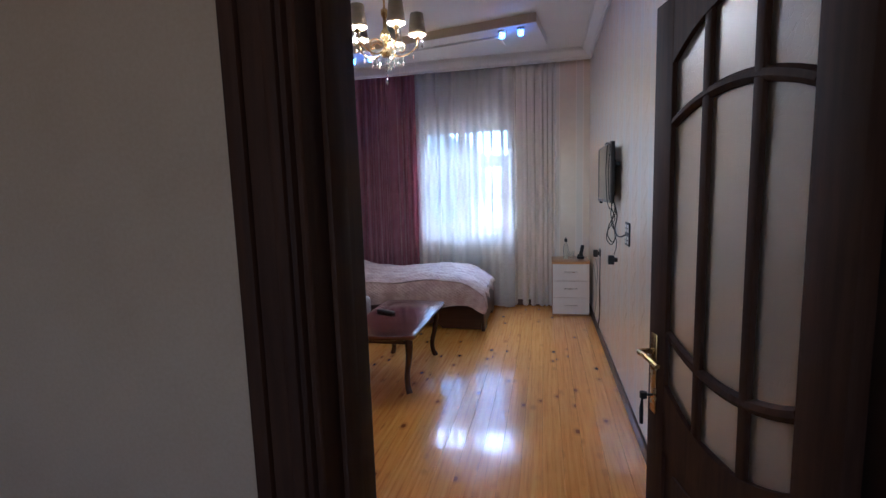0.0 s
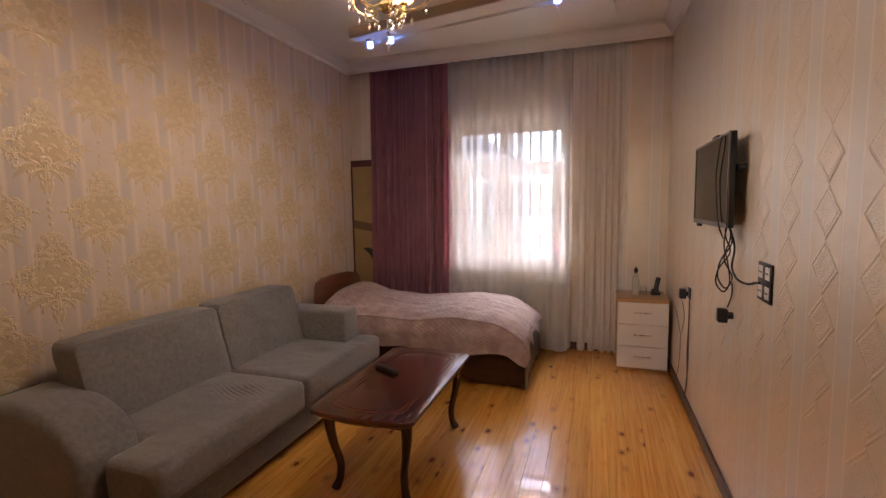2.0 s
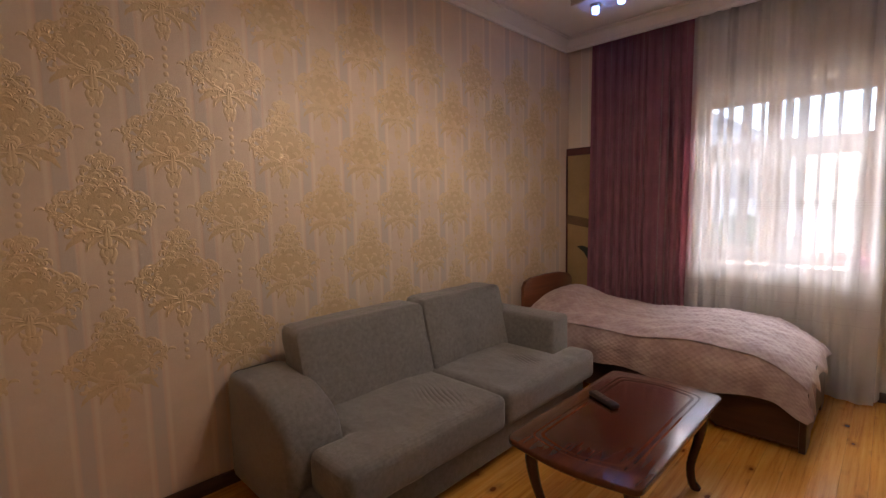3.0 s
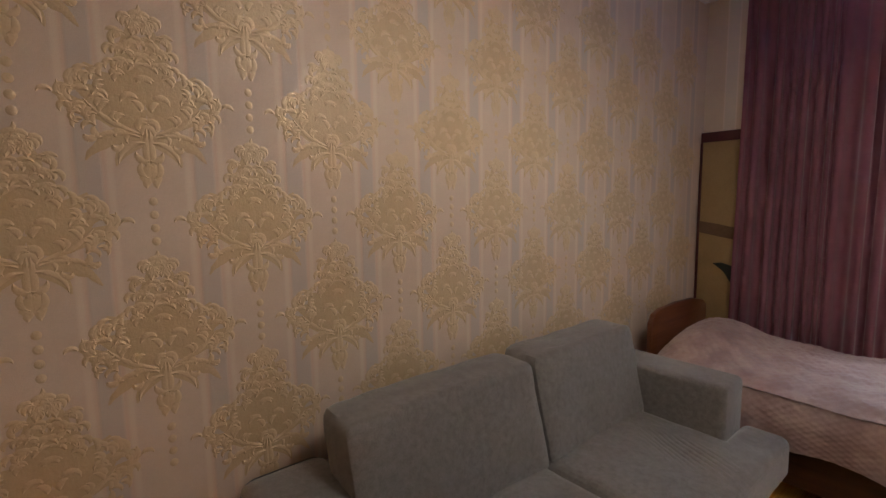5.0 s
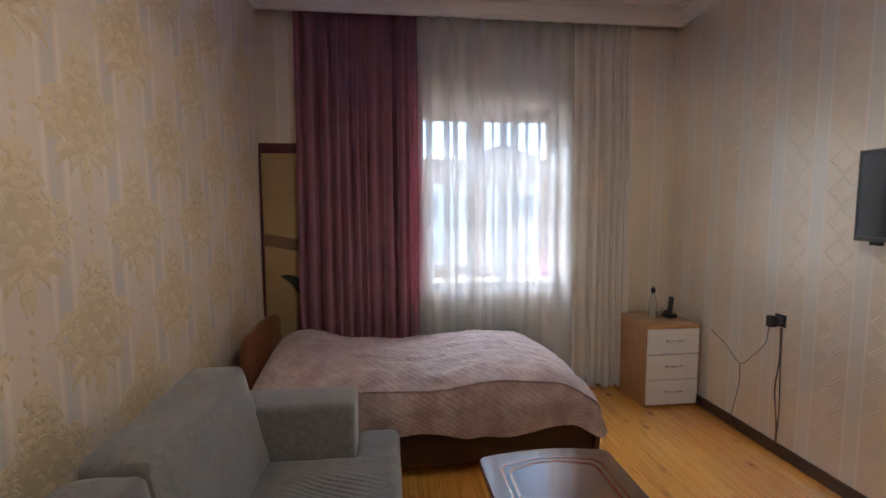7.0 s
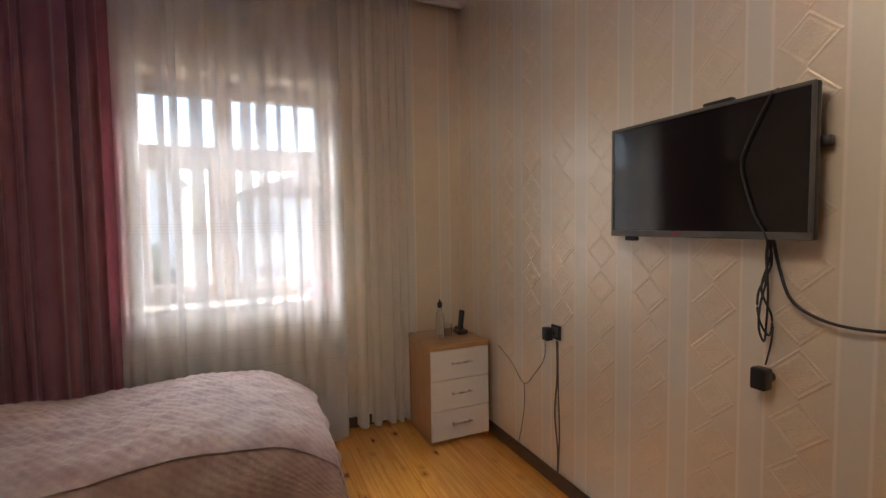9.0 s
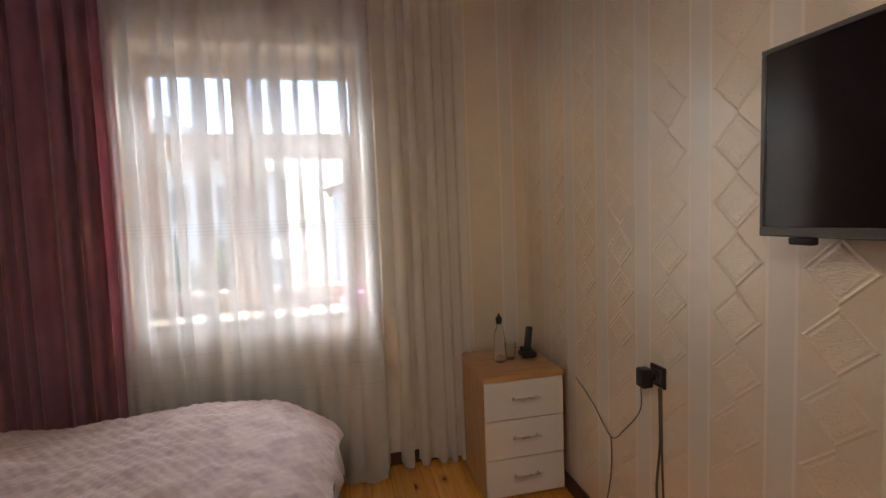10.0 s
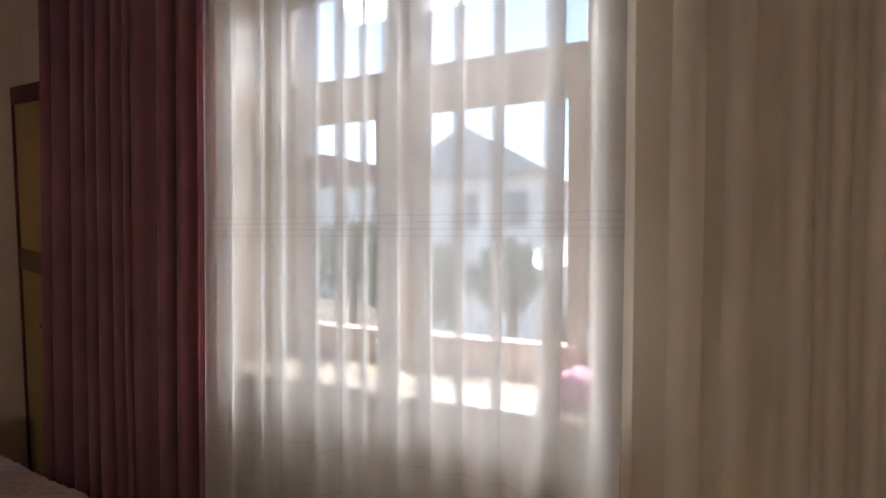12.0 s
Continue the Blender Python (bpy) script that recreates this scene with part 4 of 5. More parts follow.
part("wall_mount", boxes(((2.088, 4.93, TVZ0 + 0.09), (XR - 0.001, 5.15, TVZ1 - 0.16), 0.003)), BLACK, tv)
part("mount_arm", boxes(((2.07, TVY0 - 0.015, 1.64), (2.10, TVY0 + 0.13, 1.67), 0.004)), BLACK, tv)


def cable(name, pts, r, label, mat=None):
    bm = bmesh.new()
    tube(bm, smooth_line(pts, 7), r, 6)
    return single(name, bm, mat or RUBBER, label, "cable")


XW = XR - 0.012
cable("tv_cable", [(2.05, 4.77, 1.825), (2.026, 4.78, 1.80), (2.024, 4.84, 1.68), (2.025, 4.86, 1.60), (2.026, 4.82, 1.46), (2.028, 4.78, 1.38), (2.05, 4.79, 1.32)], 0.003, "black cable hung over the television's screen")
cable("tv_cable", [(2.06, 4.79, 1.40), (XW - 0.035, 4.80, 1.33), (XW - 0.010, 4.812, 1.25), (XW - 0.059, 4.80, 1.17), (XW - 0.070, 4.795, 1.10), (XW - 0.035, 4.80, 1.055), (XW - 0.007, 4.812, 1.10), (XW - 0.021, 4.80, 1.20), (XW - 0.042, 4.792, 1.29), (2.07, 4.80, 1.40)], 0.0036, "black cable looped below the television")
cable("tv_cable", [(2.07, 4.805, 1.40), (XW - 0.007, 4.80, 1.30), (XW - 0.049, 4.812, 1.21), (XW - 0.063, 4.80, 1.13), (XW - 0.028, 4.79, 1.075), (XW, 4.80, 1.13), (XW - 0.035, 4.812, 1.22), (XW - 0.014, 4.80, 1.32), (2.075, 4.795, 1.40)], 0.0036, "black cable looped below the television")
cable("tv_cable", [(2.07, 4.79, 1.40), (XW, 4.78, 1.28), (XW - 0.02, 4.73, 1.19), (XW - 0.02, 4.64, 1.145), (XW - 0.01, 4.53, 1.14), (XW, 4.44, 1.16), (XW, 4.40, 1.165)], 0.005, "black cable running from the television to the sockets")
cable("adapter_cable", [(XW, 4.795, 1.10), (XW + 0.002, 4.802, 1.04), (2.085, 4.807, 0.975)], 0.003, "thin black adapter cable")


def socket(y, z, cols, rows_, label):
    s = thing("wall_socket", (XR, y, z), label, "socket")
    w, h = 0.078 * cols, 0.078 * rows_
    part("plate", boxes(((XR - 0.009, y - w / 2, z - h / 2), (XR, y + w / 2, z + h / 2), 0.003)), BLACK, s)
    for i in range(cols):
        for j in range(rows_):
            cy, cz = y - w / 2 + 0.078 * (i + 0.5), z - h / 2 + 0.078 * (j + 0.5)
            insert = part("insert", boxes(((XR - 0.0115, cy - 0.025, cz - 0.025), (XR - 0.0088, cy + 0.025, cz + 0.025), 0.002, 1)), WHITE_PLASTIC if cols > 1 else BEZEL, s)
            bm = bmesh.new()
            for d in (-0.009, 0.009):
                tube(bm, [(XR - 0.013, cy + d, cz), (XR - 0.011, cy + d, cz)], 0.004, 8)
            part("pin_hole", bm, BLACK, insert)
    return s


socket(4.36, 1.175, 2, 2, "black-framed block of four white wall sockets")
socket(5.895, 0.845, 1, 1, "black wall socket beside the bedside cabinet")


def adapter(y, z, label):
    a = thing("power_adapter", (XR - 0.03, y, z), label, "adapter")
    part("body", boxes(((XR - 0.068, y - 0.024, z - 0.04), (XR - 0.024, y + 0.024, z + 0.03), 0.008, 3)), BLACK, a)
    bm = bmesh.new()
    tube(bm, [(XR - 0.03, y, z - 0.005), (XR - 0.001, y, z - 0.005)], 0.018, 12)
    part("plug", bm, BLACK, a)
    return a


adapter(4.807, 0.94, "black power adapter plugged into the wall")
adapter(5.915, 0.842, "black power adapter plugged into the socket")
BROWN_CABLE = mottled("brown_cable_sheath", (0.10, 0.07, 0.045), (0.14, 0.10, 0.07), 0.5)
cable("mains_cable", [(XR - 0.004, 5.89, 0.80), (XR - 0.005, 5.885, 0.6), (XR - 0.005, 5.905, 0.4), (XR - 0.005, 5.88, 0.2), (XR - 0.022, 5.86, 0.076)], 0.0045, "beige cable hanging down the wall to the baseboard", BROWN_CABLE)
cable("mains_cable", [(XR - 0.004, 5.88, 0.80), (XR - 0.005, 5.875, 0.55), (XR - 0.005, 5.865, 0.3), (XR - 0.022, 5.855, 0.076)], 0.004, "beige cable hanging down the wall to the baseboard", BROWN_CABLE)
cable("phone_cable", [(XR - 0.05, 5.93, 0.80), (XR - 0.02, 5.98, 0.68), (XR - 0.006, 6.10, 0.55), (XR - 0.006, 6.20, 0.47), (XR - 0.006, 6.34, 0.56), (XR - 0.006, 6.50, 0.63)], 0.0019, "thin dark phone cable on the wall")
cable("phone_cable", [(XR - 0.006, 6.20, 0.47), (XR - 0.006, 6.195, 0.36), (XR - 0.006, 6.22, 0.22), (XR - 0.022, 6.24, 0.08)], 0.0019, "thin dark phone cable on the wall")

# ---- curtains ----


def curtain(name, x0, x1, z0, z1, y_top, y_bot, pleats, sway, material, label, seed, amp=1.0):
    """A hanging cloth in S-folds of steepest angle sway."""
    rng = random.Random(seed)
    per = 26
    n = pleats * per
    xs, ys = [0.0], [0.0]
    for _ in range(pleats):
        wide, steep = rng.uniform(0.55, 1.5), rng.uniform(0.72, 1.12)
        for k in range(per):
            a = sway * steep * math.sin(2 * math.pi * k / per)
            xs.append(xs[-1] + math.cos(a) * wide)
            ys.append(ys[-1] + math.sin(a) * wide)
    k = (x1 - x0) / xs[-1]
    ys = [(y - ys[-1] * i / n) * k for i, y in enumerate(ys)]
    xs = [x * k for x in xs]
    bm = bmesh.new()
    nz = 34
    rows = []
    for j in range(nz + 1):
        t = j / nz
        z = z1 + (z0 - z1) * t
        fold = (0.45 + 0.55 * min(1, t * 3.0)) * amp
        row = []
        for i in range(n + 1):
            wave = 0.012 * noise.noise(Vector((xs[i] * 3, t * 2.2, seed))) * t
            y = y_top + (y_bot - y_top) * t ** 0.8 + ys[i] * fold + wave
            x = x0 + xs[i] + 0.02 * t * noise.noise(Vector((xs[i] * 2.5, t * 1.5, seed + 7)))
            row.append(bm.verts.new((x, min(y, YB - 0.012), z + (0.012 * noise.noise(Vector((x * 5, 0, seed))) if j == nz else 0))))
        rows.append(row)
    for a, b in zip(rows, rows[1:]):
        for i in range(n):
            bm.faces.new((a[i], a[i + 1], b[i + 1], b[i]))
    return single(name, bm, material, label, "curtain")


def voile(name, x0, x1, z0, z1, y_top, y_bot, pleats, material, label, seed, deep=0.03):
    """A thin curtain of plain strips parted by flat folds, in each of which the cloth lies fivefold."""
    rng = random.Random(seed)
    style = [(rng.uniform(0.5, 1.6), rng.uniform(0.35, 1.35), rng.uniform(-1, 1)) for _ in range(pleats)]
    unit = (x1 - x0) / sum(c + b for c, b, _ in style)
    bm = bmesh.new()
    nz = 44
    rows = []
    for j in range(nz + 1):
        t = j / nz
        x, row = x0, []
        yb = y_top + (y_bot - y_top) * t ** 0.8
        for p, (c, b, lean) in enumerate(style):
            drift = noise.noise(Vector((p * 0.9, t * 1.3, seed)))
            lap = b * unit * (0.75 + 0.25 * min(1, t * 3) + 0.5 * drift)
            span = (c + b) * unit
            side = [(f * span, -deep * math.sin(math.pi * f) ** 2 * (0.7 + 0.5 * lean)) for f in [k / 10 for k in range(10)]]
            fold = [(span, 0.0), (span + 0.002, 0.003), (span, 0.006), (span - 0.35 * lap, 0.008), (span - 0.7 * lap, 0.009), (span - lap, 0.010), (span - lap - 0.002, 0.013), (span - lap, 0.016), (span - 0.5 * lap, 0.017), (span - 0.05 * lap, 0.018), (span - 0.04 * lap, 0.021), (span - 0.5 * lap, 0.023), (span - 0.92 * lap, 0.024), (span - 0.93 * lap, 0.027), (span - 0.4 * lap, 0.025)]
            for dx, dy in side + fold:
                row.append((x + dx, yb + dy))
            x += span
        row.append((x1, yb))
        out = []
        for x, y in row:
            wave = 0.014 * noise.noise(Vector((x * 3, t * 2.2, seed))) * t + 0.008 * math.sin(x * 55 + 2 * noise.noise(Vector((x * 4, t, 2))))
            sway = 0.016 * t * noise.noise(Vector((x * 2.5, t * 1.5, seed + 7)))
            lift = 0.012 * noise.noise(Vector((x * 5, 0, seed))) if j == nz else 0
            out.append(bm.verts.new((x + sway, min(y + wave, YB - 0.016), z1 + (z0 - z1) * t + lift)))
        rows.append(out)
    for a, b in zip(rows, rows[1:]):
        for i in range(len(a) - 1):
            bm.faces.new((a[i], a[i + 1], b[i + 1], b[i]))
    return single(name, bm, material, label, "curtain")


curtain("curtain", -0.985, -0.018, 0.02, 3.06, YB - 0.055, 6.955, 11, 1.6, DRAPE, "plum drape hanging in deep folds", 11, 1.0)
voile("sheer_curtain", -0.06, 1.20, 0.015, 3.06, YB - 0.06, 6.935, 12, SHEER, "white sheer voile curtain with woven lines before the window", 5)
curtain("sheer_curtain", 1.13, 1.71, 0.016, 3.06, YB - 0.05, 6.985, 7, 1.95, SHEER_DENSE, "white sheer voile curtain gathered beside the window", 23, 1.0)
rail_ob = thing("curtain_rail", (0.4, YB - 0.05, 3.06), "white curtain rail under the ceiling", "curtain rail")
part("rail", boxes(((XL + 0.02, YB - 0.062, 3.062), (XR - 0.02, YB - 0.04, 3.085), 0.003)), WHITE_PLASTIC, rail_ob)

# ---- about the window ----
rad = thing("radiator", (0.39, 7.045, 0.12), "white ribbed radiator behind the curtain under the sill", "radiator")
for i in range(9):
    x = 0.11 + 0.07 * i
    part("rib", boxes(((x - 0.03, YB - 0.062, 0.12), (x + 0.03, YB - 0.004, 0.69), 0.012, 2)), RADIATOR, rad)
for z, xe in ((0.16, 1.05), (0.64, 0.95)):
    part("pipe", tube(bmesh.new(), [(0.70, YB - 0.03, z), (xe, YB - 0.03, z)], 0.012), RADIATOR, rad)
towel = puff((0.975, 7.14, OZ0 + 0.006), (1.14, 7.25, OZ0 + 0.06), 4, 16, 0.05, 0.022, 3)
single("towel", towel, PINK, "crumpled pink cloth lying on the window sill", "towel")
cord = thing("blind_cord", (1.13, 7.16, 1.12), "white pull cord with a tassel hanging at the window", "cord")
bm = bmesh.new()
tube(bm, smooth_line([(1.115, 7.20, 2.37), (1.118, 7.19, 1.8), (1.122, 7.18, 1.25), (1.128, 7.175, 1.15)], 6), 0.0045, 6)
tube(bm, smooth_line([(1.128, 7.175, 1.14), (1.09, 7.17, 1.13), (1.07, 7.16, 1.06), (1.065, 7.15, 0.97)], 6), 0.0045, 6)
tube(bm, smooth_line([(1.135, 7.17, 1.05), (1.14, 7.16, 0.99), (1.142, 7.15, 0.955)], 6), 0.0035, 6)
part("string", bm, WHITE_PLASTIC, cord)
bm = bmesh.new()
tube(bm, [(1.115, 7.18, 1.145), (1.122, 7.175, 1.11), (1.136, 7.17, 1.06), (1.14, 7.168, 1.045)], [0.010, 0.021, 0.020, 0.008], 10)
part("tassel", bm, WHITE_PLASTIC, cord, "white plastic tassel")

# ---- tall panel in the corner ----
pan = thing("corner_panel", (-1.1, YB - 0.03, 0), "tall tan panel painted with bamboo, leaning in the corner", "panel")
part("board", boxes(((XL + 0.022, YB - 0.05, 0.0), (-0.972, YB - 0.022, 1.965), 0.004)), PANEL_TAN, pan)
part("cap", boxes(((XL + 0.006, YB - 0.056, 1.965), (-0.968, YB - 0.018, 2.04), 0.006)), PANEL_DARK, pan, "dark red cap rail")
part("edge", boxes(((XL + 0.004, YB - 0.054, 0.0), (XL + 0.022, YB - 0.02, 1.965), 0.003)), PANEL_DARK, pan)
part("painted_band", prism([(-1.253, 1.35), (-1.12, 1.33), (-0.974, 1.30), (-0.974, 1.21), (-1.12, 1.235), (-1.253, 1.26)], YB - 0.053, YB - 0.0495, "y"), PANEL_BROWN, pan, "painted brown bamboo node", smooth=False)
part("painted_leaf", prism([(-1.14, 1.02), (-1.08, 1.03), (-0.974, 1.0), (-0.974, 0.85), (-1.01, 0.88), (-1.06, 0.96)], YB - 0.054, YB - 0.0495, "y"), LEAF_DARK, pan, "painted dark leaf", smooth=False)

# ---- chandelier and ceiling lamps ----
CX, CY = 0.43, 4.48
chand = thing("chandelier", (CX, CY, ZC), "brass five-arm chandelier with taupe shades and crystal drops", "chandelier")
bm = bmesh.new()
lathe(bm, [(0.0, 2.49), (0.03, 2.495), (0.042, 2.52), (0.03, 2.55), (0.014, 2.56), (0.014, 2.60), (0.034, 2.63), (0.036, 2.66), (0.016, 2.69), (0.012, 2.76), (0.026, 2.79), (0.026, 2.82), (0.008, 2.84), (0.006, 3.06), (0.05, 3.075), (0.062, ZC)], (CX, CY, 0), 20)
part("stem", bm, BRASS, chand)


def drop(bm, x, y, z, s):
    """A cut crystal drop hanging from its top point."""
    lathe(bm, [(0.0, 0.0), (0.35 * s, -0.35 * s), (0.5 * s, -0.9 * s), (0.3 * s, -1.5 * s), (0.0, -1.9 * s)], (x, y, z), 6)


for k in range(5):
    a = radians(72 * k + 20)
    ca, sa = math.cos(a), math.sin(a)

    def at(r, z):
        return (CX + r * ca, CY + r * sa, z)
    bm = bmesh.new()
    tube(bm, smooth_line([at(0.03, 2.53), at(0.09, 2.50), at(0.16, 2.515), at(0.225, 2.565), at(0.235, 2.61), at(0.235, 2.63)], 6), 0.0065, 8)
    tube(bm, smooth_line([at(0.03, 2.58), at(0.08, 2.605), at(0.125, 2.59), at(0.14, 2.55), at(0.115, 2.525), at(0.10, 2.545)], 6), 0.004, 6)
    lathe(bm, [(0.008, -0.012), (0.024, -0.004), (0.026, 0.004), (0.012, 0.008), (0.011, 0.016), (0.0, 0.017)], at(0.235, 2.628), 14)
    arm = part("arm", bm, BRASS, chand)
    bm = bmesh.new()
    lathe(bm, [(0.066, 0.0), (0.048, 0.145), (0.0465, 0.145), (0.0645, 0.0), (0.066, 0.0)], at(0.235, 2.655), 24)
    part("shade", bm, SHADE, arm, "taupe fabric lamp shade")
    bm = bmesh.new()
    lathe(bm, [(0.066, -0.004), (0.068, 0.0), (0.067, 0.006), (0.065, 0.002), (0.066, -0.004)], at(0.235, 2.655), 24)
    part("shade_trim", bm, BRASS, arm)
    # Point lamp added in the shade to brighten the room; no bulb burns here.
    lit = new("shade_fill", bpy.data.lights.new("shade_fill", "POINT"))
    lit.data.energy, lit.data.color, lit.data.shadow_soft_size = SHADE_FILL_WATTS, (1.0, 0.84, 0.66), 0.03
    lit.matrix_world = pose(*at(0.235, 2.666))
    for r, z, s in ((0.235, 2.622, 0.02), (0.27, 2.63, 0.018), (0.20, 2.545, 0.018), (0.125, 2.50, 0.02), (0.085, 2.50, 0.016), (0.06, 2.48, 0.018)):
        bm = bmesh.new()
        tube(bm, [at(r, z), at(r, z - 0.035)], 0.0012, 4)
        x, y, zz = at(r, z - 0.035)
        drop(bm, x, y, zz, s)
        lathe(bm, [(0.0, 0.0), (0.006, -0.006), (0.0, -0.012)], (x, y, zz + 0.02), 6)
        part("crystal", bm, CRYSTAL, arm, "hanging crystal drop")
bm = bmesh.new()
tube(bm, [(CX, CY, 2.49), (CX, CY, 2.335)], 0.0015, 5)
for z in (2.46, 2.43, 2.40, 2.37):
    lathe(bm, [(0.0, 0.0), (0.009, -0.009), (0.0, -0.018)], (CX, CY, z), 8)
drop(bm, CX, CY, 2.345, 0.028)
part("pendant", bm, CRYSTAL, chand, "large crystal pendant")

for x, y, sy in ((1.17, 5.83, 0), (1.35, 5.80, 0), (-0.545, 6.20, 0), (-0.32, 6.16, 0)):
    lamp = thing("ceiling_lamp", (x, y, 3.035), "small glass ceiling lamp glowing blue", "ceiling lamp", "blue lamps of the ceiling slab")
    bm = bmesh.new()
    lathe(bm, [(0.0, 3.012), (0.036, 3.012), (0.042, 3.02), (0.042, 3.035)], (x, y, 0), 20)
    part("rim", bm, CHROME, lamp)
    bm = bmesh.new()
    lathe(bm, [(0.0, 2.965), (0.024, 2.965), (0.028, 2.975), (0.028, 3.0115), (0.0, 3.0115)], (x, y, 0), 16)
    part("led", bm, BLUE_LED, lamp, "glowing blue light")

# ---- outside ----
single("building_base", boxes(((XL - 0.2, -1.7, -3.2), (2.95, 7.44, -0.2))), FACADE, "plain rendered lower storey under the rooms", "wall", kind="structure", smooth=False)
single("ground", boxes(((-600, -600, -3.4), (600, 900, -3.2))), GROUND, "dusty ground of the street and yards outside", "ground", kind="structure", smooth=False)


def house(name, x0, x1, y0, y1, ze, zr, wall, roof, label, nwin):
    h = thing(name, ((x0 + x1) / 2, (y0 + y1) / 2, -3.2), label, "house")
    part("wall", boxes(((x0, y0, -3.2), (x1, y1, ze))), wall, h, smooth=False)
    xm = (x0 + x1) / 2
    rf = prism([(x0 - 0.4, ze), (x1 + 0.4, ze), (xm, zr)], y0 - 0.4, y1 + 0.4, "y")
    part("roof", rf, roof, h, smooth=False)
    for i in range(nwin):
        cx = x0 + (x1 - x0) * (i + 0.5) / nwin
        for zb in (ze - 2.1, ze - 5.0):
            if zb > -3.0:
                w = part("window", boxes(((cx - 0.55, y0 - 0.03, zb), (cx + 0.55, y0 + 0.02, zb + 1.4))), FRAME_PVC, h, smooth=False)
                part("pane", boxes(((cx - 0.46, y0 - 0.04, zb + 0.09), (cx + 0.46, y0 - 0.028, zb + 1.31))), DARK_PANE, w, smooth=False)
    return h


house("house", -8.4, -2.2, 24, 33, 3.6, 5.6, FACADE, ROOF, "cream rendered house with a grey gable roof", 3)
house("house", -30, -10.5, 34, 46, 4.6, 7.0, FACADE_GREY, ROOF_RED, "long pale house with a brown roof", 6)
house("house", 0.5, 12, 30, 40, 3.0, 5.2, FACADE, ROOF_RED, "low cream house with a brown roof", 4)
dish = thing("satellite_dish", (0.24, 12.5, -3.2), "white satellite dish on a pole outside the window", "satellite dish")
bm = bmesh.new()
lathe(bm, [(0.0, 0.0), (0.2, 0.02), (0.38, 0.07), (0.5, 0.14), (0.49, 0.15), (0.37, 0.085), (0.0, 0.02)], (0, 0, 0), 24)
bmesh.ops.transform(bm, matrix=pose(0.24, 12.5, 1.0, 42, 0, -25) @ Matrix.Scale(0.75, 4), verts=bm.verts)
part("reflector", bm, WHITE_PLASTIC, dish)
part("pole", tube(bmesh.new(), [(0.24, 12.58, -3.2), (0.24, 12.58, 1.0)], 0.04, 10), CHROME, dish)


def tree(x, y, h, r, seed, label):
    rng = random.Random(seed)
    t = thing("tree", (x, y, -3.2), label, "tree")
    bm = bmesh.new()
    top = -3.2 + h
    tube(bm, [(x, y, -3.2), (x + 0.1, y, -3.2 + h * 0.35), (x - 0.05, y + 0.1, top - r * 0.6)], [0.22, 0.16, 0.06], 8)
    for k in range(7):
        a = rng.uniform(0, 6.28)
        zb = -3.2 + h * rng.uniform(0.35, 0.7)
        tube(bm, [(x, y, zb), (x + 0.5 * r * math.cos(a), y + 0.5 * r * math.sin(a), zb + 0.4 * r), (x + 0.85 * r * math.cos(a), y + 0.85 * r * math.sin(a), zb + 0.7 * r)], [0.08, 0.05, 0.02], 6)
    part("trunk", bm, BARK, t)
    verts, faces = [], []
    for k in range(2600):
        d = Vector((rng.gauss(0, 1), rng.gauss(0, 1), rng.gauss(0, 1))).normalized()
        lump = 0.72 + 0.4 * noise.noise(d * 2.2 + Vector((seed, 0, 0)))
        p = Vector((x, y, top - r)) + d * r * lump * rng.uniform(0.55, 1.0) ** 0.6
        s = rng.uniform(0.07, 0.16)
        u = Vector((rng.gauss(0, 1), rng.gauss(0, 1), rng.gauss(0, 1))).normalized()
        w = u.cross(d).normalized()
        b0 = len(verts)
        verts += [p - u * s, p + w * s * 0.5, p + u * s, p - w * s * 0.5]
        faces.append((b0, b0 + 1, b0 + 2, b0 + 3))
    me = bpy.data.meshes.new("crown")
    me.from_pydata([tuple(v) for v in verts], [], faces)
    me.materials.append(FOLIAGE)
    crown = new("crown", me)
    bmesh_inv = WM[t].inverted()
    me.transform(bmesh_inv)
    crown.parent = t
    return t


tree(-4.0, 16.5, 4.9, 1.7, 3, "leafy green tree in the yard outside")
tree(-2.3, 19.5, 4.6, 1.4, 9, "leafy green tree beside the house")
tree(-9.0, 21.0, 5.6, 2.0, 14, "leafy green tree in the yard outside")

# ---- wallpaper motifs: raised gold damask, one mesh shared by all ----


def frond(bm, x, z, ang, length, width, curl, lift=0.003, n=7, base=0.0):
    """A curved leaf lying on the wall: y and z in its plane, x out of it."""
    rows = []
    a, px, pz = ang, x, z
    for i in range(n + 1):
        t = i / n
        w = width * (math.sin(math.pi * min(1, t * 0.92 + 0.06)) ** 0.7) * (1 - 0.35 * t)
        s, c = math.sin(a), math.cos(a)
        wl, wr = (w * (1 + 0.22 * math.sin(i * 2.6)), w * (1 + 0.22 * math.sin(i * 2.6 + 1.5))) if width > 0.02 else (w, w)
        rows.append([bm.verts.new((base, px - s * wl, pz + c * wl)), bm.verts.new((base + lift * (1 - 0.5 * t), px, pz)), bm.verts.new((base, px + s * wr, pz - c * wr))])
        a += curl / n
        px += math.cos(a) * length / n
        pz += math.sin(a) * length / n
    for p, q in zip(rows, rows[1:]):
        for k in range(2):
            bm.faces.new((p[k], p[k + 1], q[k + 1], q[k]))


